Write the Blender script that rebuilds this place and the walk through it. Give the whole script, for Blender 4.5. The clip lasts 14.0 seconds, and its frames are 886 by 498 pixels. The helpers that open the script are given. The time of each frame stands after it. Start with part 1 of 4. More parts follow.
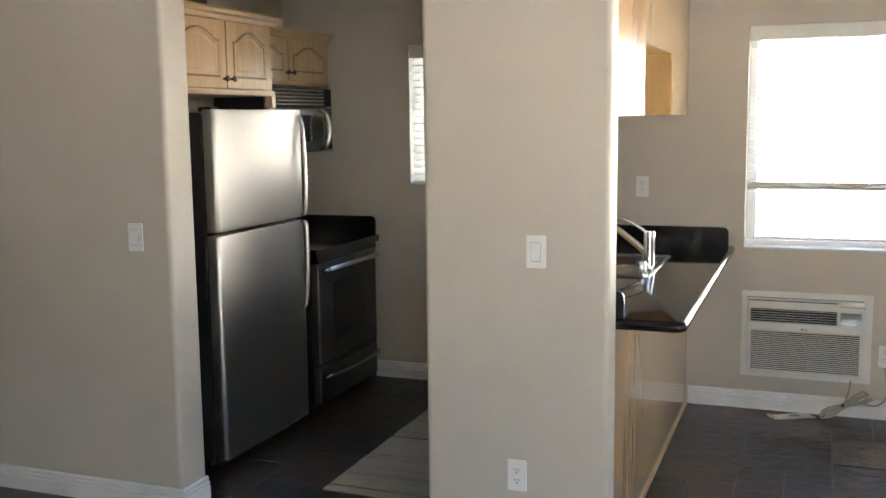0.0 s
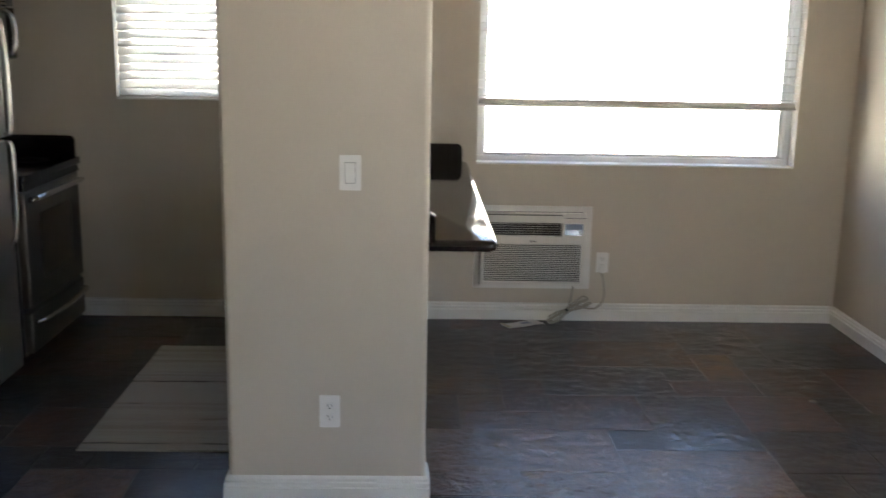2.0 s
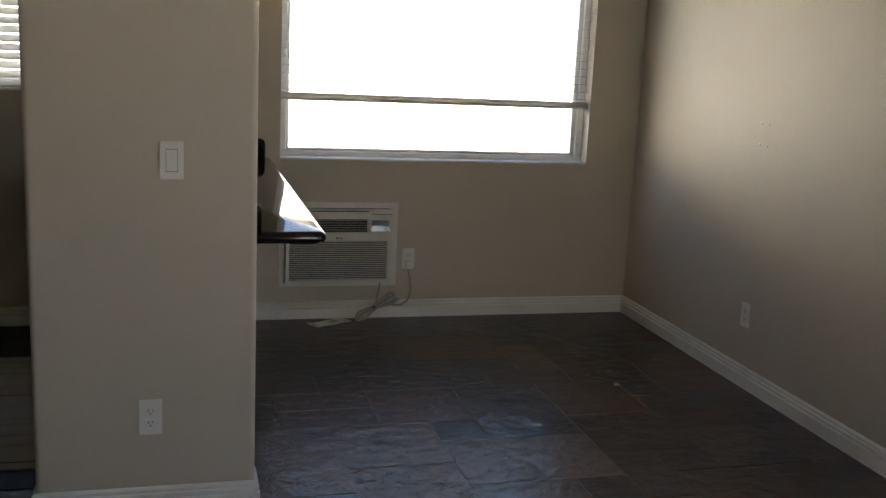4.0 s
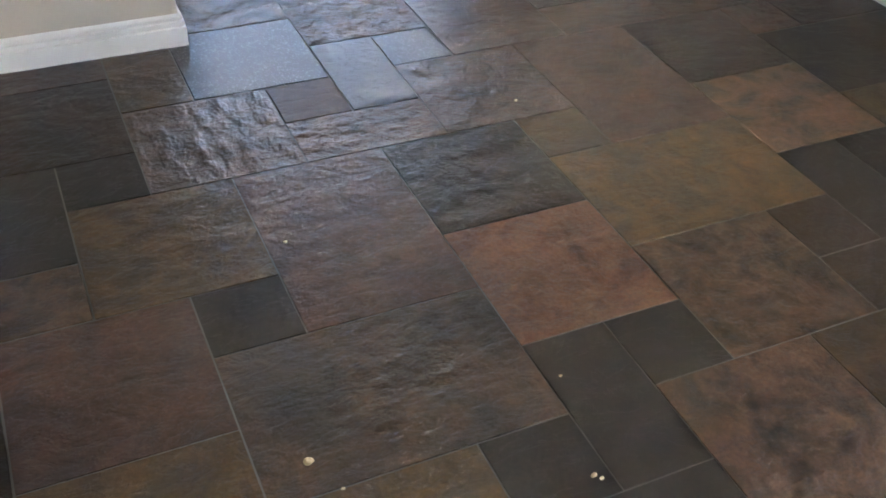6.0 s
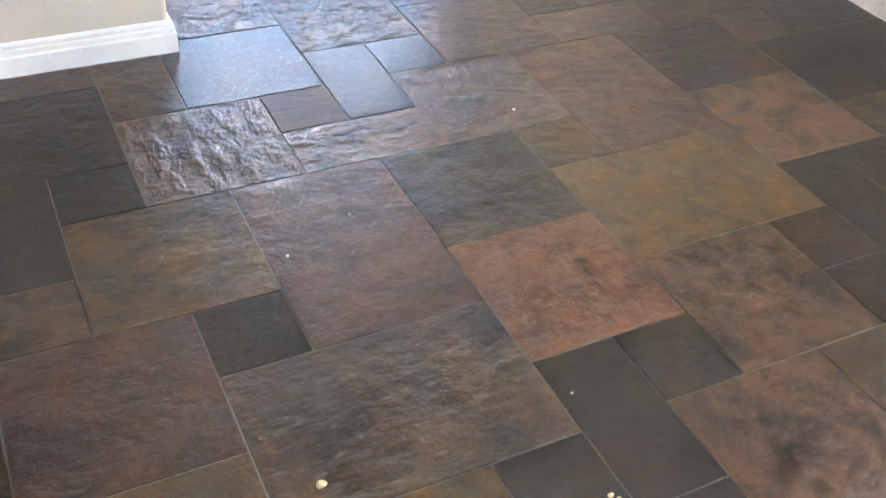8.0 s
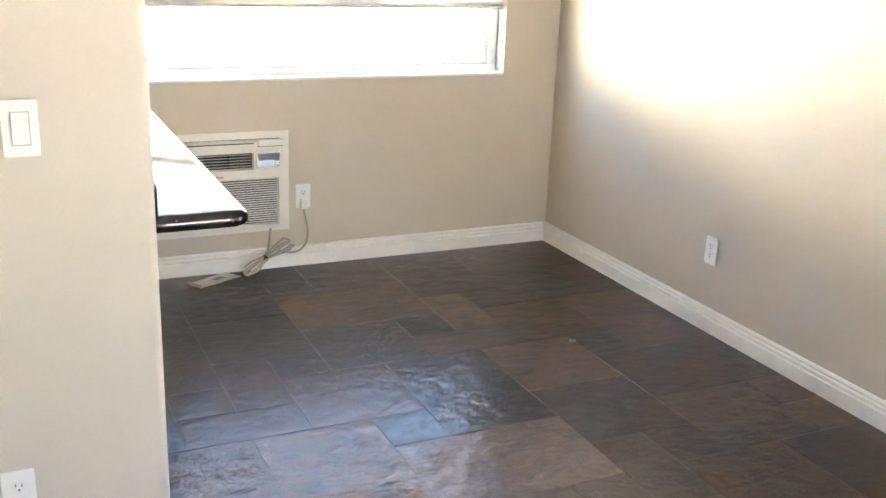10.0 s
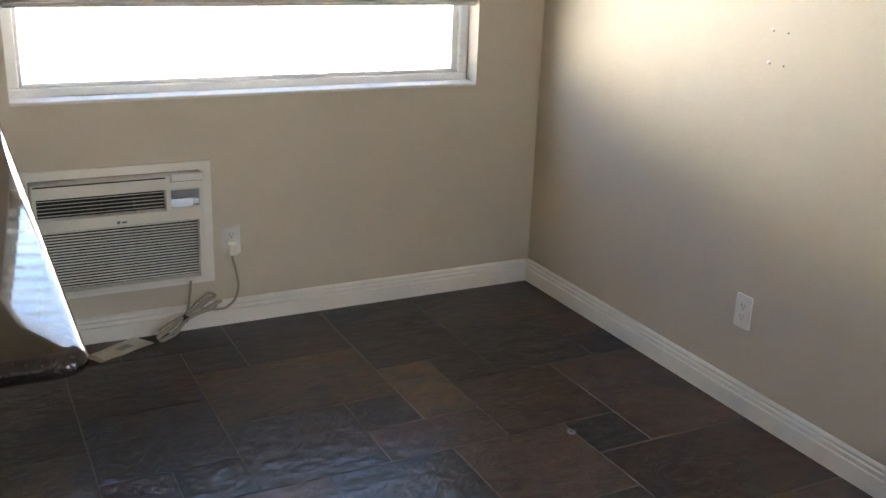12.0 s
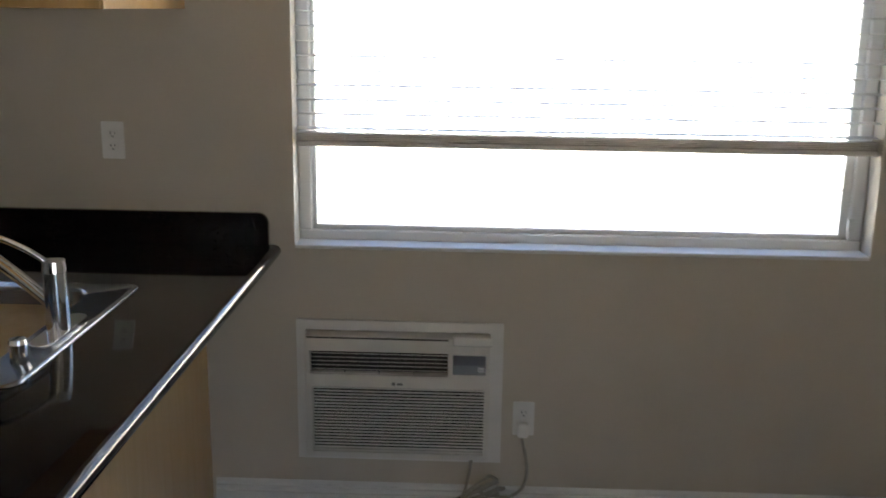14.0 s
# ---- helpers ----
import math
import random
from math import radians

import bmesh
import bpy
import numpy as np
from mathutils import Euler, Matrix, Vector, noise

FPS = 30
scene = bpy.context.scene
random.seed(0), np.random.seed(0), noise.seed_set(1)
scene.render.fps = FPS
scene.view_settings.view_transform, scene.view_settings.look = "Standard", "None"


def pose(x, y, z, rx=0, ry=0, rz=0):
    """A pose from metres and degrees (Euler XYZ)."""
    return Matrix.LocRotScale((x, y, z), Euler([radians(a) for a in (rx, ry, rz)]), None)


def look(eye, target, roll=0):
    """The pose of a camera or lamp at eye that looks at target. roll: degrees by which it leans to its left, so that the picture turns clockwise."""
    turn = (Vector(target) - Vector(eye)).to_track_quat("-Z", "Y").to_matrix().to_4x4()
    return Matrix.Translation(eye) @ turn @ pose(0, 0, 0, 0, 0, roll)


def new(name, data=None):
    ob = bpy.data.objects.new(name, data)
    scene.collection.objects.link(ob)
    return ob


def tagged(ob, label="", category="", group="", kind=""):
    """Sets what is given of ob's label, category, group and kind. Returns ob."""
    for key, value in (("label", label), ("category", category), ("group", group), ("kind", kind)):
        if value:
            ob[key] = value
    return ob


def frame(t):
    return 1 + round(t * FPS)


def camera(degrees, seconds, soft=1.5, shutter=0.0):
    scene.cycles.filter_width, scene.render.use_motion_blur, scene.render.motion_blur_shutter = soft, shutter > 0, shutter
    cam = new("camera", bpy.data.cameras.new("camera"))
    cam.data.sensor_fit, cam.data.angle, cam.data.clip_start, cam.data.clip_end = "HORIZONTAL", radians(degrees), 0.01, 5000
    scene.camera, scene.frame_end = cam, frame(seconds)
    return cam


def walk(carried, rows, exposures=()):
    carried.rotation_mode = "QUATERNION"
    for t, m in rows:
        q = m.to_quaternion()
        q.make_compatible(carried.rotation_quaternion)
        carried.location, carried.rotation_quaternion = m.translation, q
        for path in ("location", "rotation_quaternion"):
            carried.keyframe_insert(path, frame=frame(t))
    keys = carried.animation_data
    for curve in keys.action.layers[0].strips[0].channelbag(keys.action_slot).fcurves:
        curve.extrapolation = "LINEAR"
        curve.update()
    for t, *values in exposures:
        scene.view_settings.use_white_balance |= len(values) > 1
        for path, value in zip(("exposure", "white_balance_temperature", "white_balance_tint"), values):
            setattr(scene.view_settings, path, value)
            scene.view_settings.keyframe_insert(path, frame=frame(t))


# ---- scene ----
cam = camera(48.3, 14.0, shutter=0.25)
PATH = [
    (0, (0.29, -0.101, 1.632), (-0.412, 1.753, 1.368), -0.7),
    (0.5, (0.101, -0.018, 1.608), (-0.594, 1.833, 1.303), -1.1),
    (1, (-0.113, 0.084, 1.622), (-0.645, 1.988, 1.322), -0.6),
    (1.5, (-0.275, 0.066, 1.608), (-0.57, 2.012, 1.254), 0.4),
    (2, (-0.404, 0.026, 1.609), (-0.348, 1.979, 1.183), 1.1),
    (2.2, (-0.429, 0.009, 1.613), (-0.253, 1.952, 1.171), 1.7),
    (4.3, (-0.616, 0.171, 1.53), (-0.082, 2.058, 1.136), 3.1),
    (4.5, (-0.632, 0.217, 1.539), (-0.079, 2.062, 1.001), 3.8),
    (5, (-0.701, 0.323, 1.52), (-0.104, 2.029, 0.663), 1.7),
    (5.5, (-0.797, 0.369, 1.498), (-0.144, 1.89, 0.375), 2.4),
    (6, (-0.832, 0.382, 1.477), (-0.139, 1.77, 0.216), 3.4),
    (6.5, (-0.834, 0.386, 1.47), (-0.115, 1.718, 0.163), 4.2),
    (7, (-0.835, 0.406, 1.47), (-0.103, 1.708, 0.141), 4.3),
    (7.5, (-0.861, 0.438, 1.473), (-0.114, 1.759, 0.17), 4.9),
    (8, (-0.891, 0.462, 1.481), (-0.139, 1.82, 0.22), 4.8),
    (8.5, (-0.889, 0.517, 1.489), (-0.131, 1.999, 0.381), 5.6),
    (9, (-0.832, 0.681, 1.517), (-0.065, 2.326, 0.676), 3.5),
    (9.2, (-0.787, 0.752, 1.551), (-0.023, 2.44, 0.799), 3.0),
    (11.3, (-0.484, 1.636, 1.571), (0.415, 3.334, 1.016), 2.6),
    (11.5, (-0.419, 1.708, 1.559), (0.457, 3.405, 0.965), 2.4),
    (12, (-0.274, 1.917, 1.548), (0.599, 3.601, 0.916), 2.1),
    (12.5, (-0.161, 2.112, 1.535), (0.628, 3.817, 0.85), 2.6),
    (13, (0.086, 2.166, 1.578), (0.565, 4.028, 1.027), 1.7),
    (13.5, (0.315, 2.309, 1.671), (0.549, 4.218, 1.121), 0.6),
    (14, (0.503, 2.508, 1.646), (0.435, 4.449, 1.17), 0.8),
]
EXPOSURES = [(0.0, 5.45, 6350, 10), (0.5, 5.34, 6350, 10), (1.0, 5.17, 6350, 10), (1.5, 5.0, 6350, 10), (2.0, 4.92, 6350, 10), (4.5, 3.7, 6800, 10), (5.0, 4.05, 6900, 10), (5.5, 5.3, 6800, 10), (6.0, 5.85, 6650, 10), (6.5, 6.15, 6700, 10), (7.0, 6.35, 6700, 10), (7.5, 6.55, 6650, 10), (8.0, 6.75, 6550, 10), (8.5, 6.8, 6650, 10), (9.0, 6.75, 6650, 10), (9.2, 6.75, 6650, 10), (11.5, 5.32, 6450, 10), (12.5, 5.15, 6500, 10), (13.0, 4.95, 6400, 10), (13.5, 4.75, 6300, 10), (14.0, 4.1, 6250, 10)]
walk(cam, [(t, look(eye, target, roll)) for t, eye, target, roll in PATH], EXPOSURES)

# ---- light ----
SUN_UP, SUN_TURN = 50.0, 218.0   # degrees above the horizon, compass turn (0 north, 180 south)
world = bpy.data.worlds.new("world")
scene.world = world
world.use_nodes = True
wn = world.node_tree
sky = wn.nodes.new("ShaderNodeTexSky")
sky.sky_type, sky.sun_disc = "NISHITA", False
sky.dust_density, sky.air_density = 2.5, 0.9
sky.sun_elevation, sky.sun_rotation = radians(SUN_UP), radians(SUN_TURN)
wn.links.new(sky.outputs[0], wn.nodes["Background"].inputs[0])
wn.nodes["Background"].inputs[1].default_value = 0.06
sun_data = bpy.data.lights.new("sun", "SUN")
sun_data.energy, sun_data.angle, sun_data.color = 5.0, radians(0.5), (1.0, 0.95, 0.88)
sun = new("sun", sun_data)
sx, sy = math.sin(radians(SUN_TURN)), math.cos(radians(SUN_TURN))
sun.matrix_world = look((sx * 20, sy * 20, 20 * math.tan(radians(SUN_UP))), (0, 0, 0))


# ---- materials ----
def nodes_of(name):
    m = bpy.data.materials.new(name)
    m.use_nodes = True
    nt = m.node_tree
    return m, nt, nt.nodes["Principled BSDF"]


def add(nt, kind, **values):
    n = nt.nodes.new(kind)
    for k, v in values.items():
        n.inputs[k].default_value = v
    return n


def coords(nt, stretch=(1, 1, 1), vary=False):
    """Object coordinates, stretched, and moved by the object's random number where vary is set."""
    tc = nt.nodes.new("ShaderNodeTexCoord")
    mp = add(nt, "ShaderNodeMapping", Scale=stretch)
    if vary:
        info = nt.nodes.new("ShaderNodeObjectInfo")
        mul = nt.nodes.new("ShaderNodeVectorMath")
        mul.operation = "MULTIPLY"
        mul.inputs[1].default_value = (37.0, 59.0, 71.0)
        nt.links.new(info.outputs["Random"], mul.inputs[0])
        plus = nt.nodes.new("ShaderNodeVectorMath")
        plus.operation = "ADD"
        nt.links.new(tc.outputs["Object"], plus.inputs[0])
        nt.links.new(mul.outputs[0], plus.inputs[1])
        nt.links.new(plus.outputs[0], mp.inputs[0])
    else:
        nt.links.new(tc.outputs["Object"], mp.inputs[0])
    return mp.outputs[0]


def noise_at(nt, vec, scale, detail=4.0, rough=0.55, distort=0.0):
    n = add(nt, "ShaderNodeTexNoise", Scale=scale, Detail=detail, Roughness=rough, Distortion=distort)
    nt.links.new(vec, n.inputs["Vector"])
    return n.outputs["Fac"]


def ramp(nt, fac, stops):
    r = nt.nodes.new("ShaderNodeValToRGB")
    band = r.color_ramp.elements
    band.remove(band[1])
    band[0].position = stops[0][0]
    band[0].color = (*stops[0][1][:3], 1)
    for p, c in stops[1:]:
        band.new(p).color = (*c[:3], 1)
    nt.links.new(fac, r.inputs[0])
    return r.outputs[0]


def mix(nt, fac, a, b, kind="MIX"):
    m = nt.nodes.new("ShaderNodeMix")
    m.data_type, m.blend_type = "RGBA", kind
    for sock, v in ((m.inputs[0], fac), (m.inputs[6], a), (m.inputs[7], b)):
        if isinstance(v, (int, float)):
            sock.default_value = v
        elif isinstance(v, tuple):
            sock.default_value = (*v, 1)
        else:
            nt.links.new(v, sock)
    return m.outputs[2]


def bump(nt, bsdf, height, strength, distance):
    b = add(nt, "ShaderNodeBump", Strength=strength, Distance=distance)
    nt.links.new(height, b.inputs["Height"])
    nt.links.new(b.outputs[0], bsdf.inputs["Normal"])
    return b


def span(nt, fac, lo, hi):
    m = add(nt, "ShaderNodeMapRange")
    m.inputs[3].default_value, m.inputs[4].default_value = lo, hi
    nt.links.new(fac, m.inputs[0])
    return m.outputs[0]


def plain(name, color, rough, metal=0.0, wear=0.08, scale=6.0, fine=180.0, relief=0.0004, coat=0.0):
    """A painted, plastic or metal surface: two scales of variation in colour and gloss."""
    m, nt, b = nodes_of(name)
    v = coords(nt)
    big, small = noise_at(nt, v, scale, 5), noise_at(nt, v, fine, 3)
    dark = tuple(c * (1 - wear) for c in color)
    c1 = ramp(nt, big, [(0.35, dark), (0.65, color)])
    nt.links.new(mix(nt, 0.06, c1, small, "MULTIPLY"), b.inputs["Base Color"])
    nt.links.new(span(nt, big, max(rough - 0.05, 0.02), rough + 0.07), b.inputs["Roughness"])
    b.inputs["Metallic"].default_value = metal
    b.inputs["Coat Weight"].default_value = coat
    if relief:
        bump(nt, b, small, 0.35, relief)
    return m


def wall_paint():
    m, nt, b = nodes_of("greige_wall_paint")
    v = coords(nt)
    big, mid, peel = noise_at(nt, v, 0.9, 3), noise_at(nt, v, 7, 4), noise_at(nt, v, 130, 2)
    c = ramp(nt, big, [(0.3, (0.53, 0.477, 0.395)), (0.7, (0.56, 0.507, 0.422))])
    c = mix(nt, 0.1, c, ramp(nt, mid, [(0.3, (0.75, 0.73, 0.7)), (0.6, (1, 1, 1))]), "MULTIPLY")
    nt.links.new(c, b.inputs["Base Color"])
    nt.links.new(span(nt, mid, 0.5, 0.62), b.inputs["Roughness"])
    bump(nt, b, peel, 0.25, 0.0012)
    return m


def slate(name, stops, rough, relief, cleft=16.0, mottling=5.0, crack_shade=0.6, coat=0.8):
    """Sealed natural slate: clouded colour, split layers with crisp steps, cracks with crevice shade in their colour,
    uneven gloss.
    """
    m, nt, b = nodes_of(name)
    v = coords(nt, vary=True)
    flow = coords(nt, (1.0, 1.7, 1.0), vary=True)
    big = noise_at(nt, v, mottling, 7, 0.58, 0.5)
    patch = noise_at(nt, v, mottling * 2.4, 7, 0.66, 0.5)
    grain = noise_at(nt, v, 110, 5, 0.7)
    flake = noise_at(nt, flow, cleft * 0.55, 9, 0.66, 0.5)
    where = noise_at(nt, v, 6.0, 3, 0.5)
    tone = ramp(nt, big, [(0.32 + 0.36 * i / (len(stops) - 1), tuple(0.225 * k * g for k, g in zip(c, (1.38, 1.0, 0.76)))) for i, c in enumerate(stops)])
    tone = mix(nt, 0.6, tone, ramp(nt, patch, [(0.3, (0.6, 0.6, 0.62)), (0.5, (0.98, 0.98, 0.98)), (0.72, (1.45, 1.35, 1.24))]), "MULTIPLY")
    # low layers darker, high layers lighter: shade of the relief in the colour
    tone = mix(nt, 0.4, tone, ramp(nt, flake, [(0.36, (0.62, 0.6, 0.6)), (0.5, (1, 1, 1)), (0.66, (1.35, 1.3, 1.24))]), "MULTIPLY")
    tone = mix(nt, 0.55, tone, ramp(nt, grain, [(0.3, (0.5, 0.5, 0.5)), (0.7, (1.45, 1.42, 1.38))]), "MULTIPLY")
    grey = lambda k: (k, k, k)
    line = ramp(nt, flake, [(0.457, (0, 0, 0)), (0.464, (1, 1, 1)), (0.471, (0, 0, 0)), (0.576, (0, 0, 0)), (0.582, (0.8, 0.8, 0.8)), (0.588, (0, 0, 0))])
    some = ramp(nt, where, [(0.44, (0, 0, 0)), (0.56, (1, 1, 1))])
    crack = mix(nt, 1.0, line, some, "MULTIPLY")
    # darkens the cracks on the step edges, crevice shade put into the colour
    tone = mix(nt, crack_shade, tone, mix(nt, crack, (1, 1, 1), (0.2, 0.19, 0.19)), "MULTIPLY")
    info = nt.nodes.new("ShaderNodeObjectInfo")
    hsv = nt.nodes.new("ShaderNodeHueSaturation")
    nt.links.new(span(nt, info.outputs["Random"], 0.8, 1.2), hsv.inputs["Value"])
    nt.links.new(tone, hsv.inputs["Color"])
    nt.links.new(hsv.outputs[0], b.inputs["Base Color"])
    nt.links.new(span(nt, patch, rough - 0.08, rough + 0.14), b.inputs["Roughness"])
    b.inputs["Coat Weight"].default_value, b.inputs["Coat IOR"].default_value = coat, 1.5
    b.inputs["Specular IOR Level"].default_value = 0.12
    nt.links.new(span(nt, grain, rough - 0.31, rough - 0.2), b.inputs["Coat Roughness"])
    steps = ramp(nt, flake, [(0.30, grey(0.0)), (0.455, grey(0.3)), (0.475, grey(0.55)), (0.57, grey(0.68)), (0.59, grey(0.88)), (0.7, grey(1.0))])
    hgt = mix(nt, 0.14, mix(nt, 0.35, steps, patch), grain)
    bump(nt, b, hgt, 1.0, relief * 2.4)
    # the sealer levels the flats and leaves the broken ridges
    film = add(nt, "ShaderNodeBump", Strength=0.3, Distance=min(relief, 0.004) * 1.4)
    nt.links.new(mix(nt, 0.1, steps, grain), film.inputs["Height"])
    nt.links.new(film.outputs[0], b.inputs["Coat Normal"])
    return m


def wood(name, c_dark, c_light, rough, along="z", coat=0.3):
    m, nt, b = nodes_of(name)
    stretch = {"z": (9, 9, 0.7), "y": (9, 0.7, 9), "x": (0.7, 9, 9)}[along]
    v = coords(nt, stretch)
    grain, fine = noise_at(nt, v, 3.0, 6, 0.6, 0.8), noise_at(nt, v, 28, 4, 0.7)
    c = ramp(nt, grain, [(0.3, c_dark), (0.68, c_light)])
    c = mix(nt, 0.18, c, fine, "MULTIPLY")
    nt.links.new(c, b.inputs["Base Color"])
    nt.links.new(span(nt, grain, rough, rough + 0.08), b.inputs["Roughness"])
    b.inputs["Coat Weight"].default_value, b.inputs["Coat Roughness"].default_value = coat, 0.06
    bump(nt, b, fine, 0.06, 0.0002)
    return m


def granite():
    m, nt, b = nodes_of("polished_dark_granite")
    v = coords(nt)
    vo = nt.nodes.new("ShaderNodeTexVoronoi")
    vo.inputs["Scale"].default_value = 260
    nt.links.new(v, vo.inputs["Vector"])
    big = noise_at(nt, v, 14, 5)
    c = ramp(nt, vo.outputs["Distance"], [(0.1, (0.018, 0.011, 0.011)), (0.45, (0.007, 0.005, 0.005)), (0.8, (0.026, 0.016, 0.015))])
    c = mix(nt, 0.5, c, ramp(nt, big, [(0.35, (0.5, 0.45, 0.45)), (0.7, (1.2, 1.05, 1.0))]), "MULTIPLY")
    nt.links.new(c, b.inputs["Base Color"])
    nt.links.new(span(nt, big, 0.03, 0.07), b.inputs["Roughness"])
    return m


def brushed_steel(name, color, rough, along):
    m, nt, b = nodes_of(name)
    stretch = {"z": (60, 60, 1.0), "y": (60, 1.0, 60)}[along]
    v = coords(nt, stretch)
    big = noise_at(nt, coords(nt), 3.0, 4)
    line = noise_at(nt, v, 8, 4, 0.7)
    nt.links.new(mix(nt, 0.12, color, line, "MULTIPLY"), b.inputs["Base Color"])
    b.inputs["Metallic"].default_value = 1.0
    nt.links.new(span(nt, big, rough - 0.04, rough + 0.06), b.inputs["Roughness"])
    return m


def rug_weave():
    m, nt, b = nodes_of("woven_beige_cotton")
    v = coords(nt)
    sep = nt.nodes.new("ShaderNodeSeparateXYZ")
    nt.links.new(v, sep.inputs[0])
    bands = nt.nodes.new("ShaderNodeTexNoise")
    bands.noise_dimensions = "1D"
    bands.inputs["Scale"].default_value, bands.inputs["Detail"].default_value = 11.0, 4.0
    nt.links.new(sep.outputs["Y"], bands.inputs["W"])
    wob = noise_at(nt, coords(nt, (3, 14, 1)), 2.0, 3)
    fac = mix(nt, 0.22, bands.outputs["Fac"], wob)
    c = ramp(nt, fac, [(0.33, (0.09, 0.067, 0.048)), (0.37, (0.4, 0.35, 0.275)), (0.52, (0.46, 0.415, 0.335)), (0.66, (0.36, 0.315, 0.245))])
    weave = nt.nodes.new("ShaderNodeTexWave")
    weave.wave_type, weave.bands_direction = "BANDS", "Y"
    weave.inputs["Scale"].default_value, weave.inputs["Distortion"].default_value = 45.0, 2.0
    nt.links.new(v, weave.inputs["Vector"])
    nt.links.new(mix(nt, 0.3, c, weave.outputs["Color"], "MULTIPLY"), b.inputs["Base Color"])
    b.inputs["Roughness"].default_value = 0.95
    bump(nt, b, weave.outputs["Fac"], 0.6, 0.003)
    return m


def clear_glass():
    m, nt, b = nodes_of("window_glass")
    b.inputs["Base Color"].default_value = (0.98, 1, 0.99, 1)
    b.inputs["Transmission Weight"].default_value = 1.0
    b.inputs["Roughness"].default_value = 0.0
    b.inputs["IOR"].default_value = 1.01
    return m


M_WALL = wall_paint()
M_CEIL = plain("ceiling_paint", (0.74, 0.71, 0.65), 0.7)
M_TRIM = plain("white_trim_paint", (0.80, 0.79, 0.76), 0.38, wear=0.1, scale=4)
M_FRAME = plain("white_window_aluminium", (0.85, 0.84, 0.82), 0.3)
M_BLIND = plain("white_blind_slat", (0.80, 0.79, 0.76), 0.45, fine=60)


def let_light_through(m, share):
    """Thin white plastic: part of the light goes through the slat."""
    nt = m.node_tree
    b, out = nt.nodes["Principled BSDF"], nt.nodes["Material Output"]
    tr = add(nt, "ShaderNodeBsdfTranslucent", Color=(0.82, 0.8, 0.76, 1))
    ms = add(nt, "ShaderNodeMixShader", Fac=share)
    nt.links.new(b.outputs[0], ms.inputs[1])
    nt.links.new(tr.outputs[0], ms.inputs[2])
    nt.links.new(ms.outputs[0], out.inputs[0])


let_light_through(M_BLIND, 0.18)
# greyer copy of the slat white, with the shade on rail and stack in it
M_RAIL = plain("shaded_blind_rail", (0.7, 0.66, 0.63), 0.5, fine=60)
M_PLATE = plain("white_plastic_plate", (0.82, 0.81, 0.78), 0.3, relief=0)
M_SLOT = plain("dark_slot", (0.03, 0.03, 0.03), 0.6, relief=0)
M_AC = plain("ivory_plastic_casing", (0.74, 0.71, 0.66), 0.42)
M_AC_TRIM = plain("white_painted_surround", (0.78, 0.76, 0.72), 0.4)
# near-black for shade: grille depth, its dividers and the gap round the body
M_AC_DARK = plain("dark_casing_shade", (0.014, 0.011, 0.009), 0.7)
M_SILVER = plain("silver_control_film", (0.55, 0.56, 0.58), 0.22, metal=0.7, relief=0)
M_DISPLAY = plain("smoked_display", (0.12, 0.12, 0.13), 0.15, relief=0)
M_GREY = plain("mid_grey_print_and_shade", (0.18, 0.17, 0.17), 0.5, relief=0)
M_CORD = plain("pale_grey_cord_rubber", (0.36, 0.33, 0.285), 0.5)
M_PAPER = plain("pale_paper", (0.74, 0.72, 0.68), 0.8, wear=0.15, fine=40)
M_CARD = plain("tan_card", (0.5, 0.4, 0.28), 0.8)
M_PRINT = plain("blue_grey_print", (0.3, 0.33, 0.38), 0.8)
M_MAPLE = wood("honey_maple", (0.545, 0.34, 0.148), (0.605, 0.388, 0.175), 0.16, "z", 0.5)
M_MAPLE_PALE = wood("pale_maple", (0.50, 0.31, 0.155), (0.63, 0.43, 0.235), 0.28, "z", 0.25)
M_MAPLE_EDGE = wood("pale_maple_rail", (0.48, 0.3, 0.15), (0.6, 0.41, 0.225), 0.28, "y", 0.25)
M_GRANITE = granite()
M_STEEL = brushed_steel("brushed_stainless", (0.30, 0.285, 0.27), 0.28, "y")
M_STEEL_DARK = brushed_steel("dark_oven_steel", (0.19, 0.17, 0.145), 0.42, "y")
M_STEEL_DOOR = brushed_steel("brushed_stainless_door", (0.42, 0.40, 0.375), 0.33, "z")
M_HANDLE = brushed_steel("bright_handle_steel", (0.62, 0.6, 0.57), 0.22, "y")
M_SINK = brushed_steel("satin_sink_steel", (0.33, 0.335, 0.345), 0.24, "y")
M_CHROME = plain("chrome", (0.78, 0.78, 0.79), 0.06, metal=1.0, wear=0.03, relief=0)
M_BRONZE = plain("dark_bronze_knob", (0.16, 0.11, 0.07), 0.3, metal=0.9, relief=0)
M_BLACK = plain("black_enamel", (0.014, 0.013, 0.013), 0.3, relief=0.0002)
M_BLACK_GLASS = plain("black_ceramic_glass", (0.01, 0.01, 0.011), 0.08, relief=0)
M_RUBBER = plain("dark_gasket", (0.02, 0.02, 0.02), 0.6)
M_RUG = rug_weave()
M_GLASS = clear_glass()
M_GROUT = plain("grey_grout", (0.12, 0.108, 0.092), 0.85, wear=0.6, scale=2.2, fine=220, relief=0.001)
M_CONCRETE = plain("sunlit_concrete", (0.4, 0.385, 0.36), 0.85, wear=0.2, scale=0.8, fine=30)
M_STUCCO = plain("pale_stucco", (0.82, 0.78, 0.7), 0.9, wear=0.1, scale=0.6, fine=60)
M_ROOF = plain("grey_roofing", (0.2, 0.19, 0.18), 0.9)
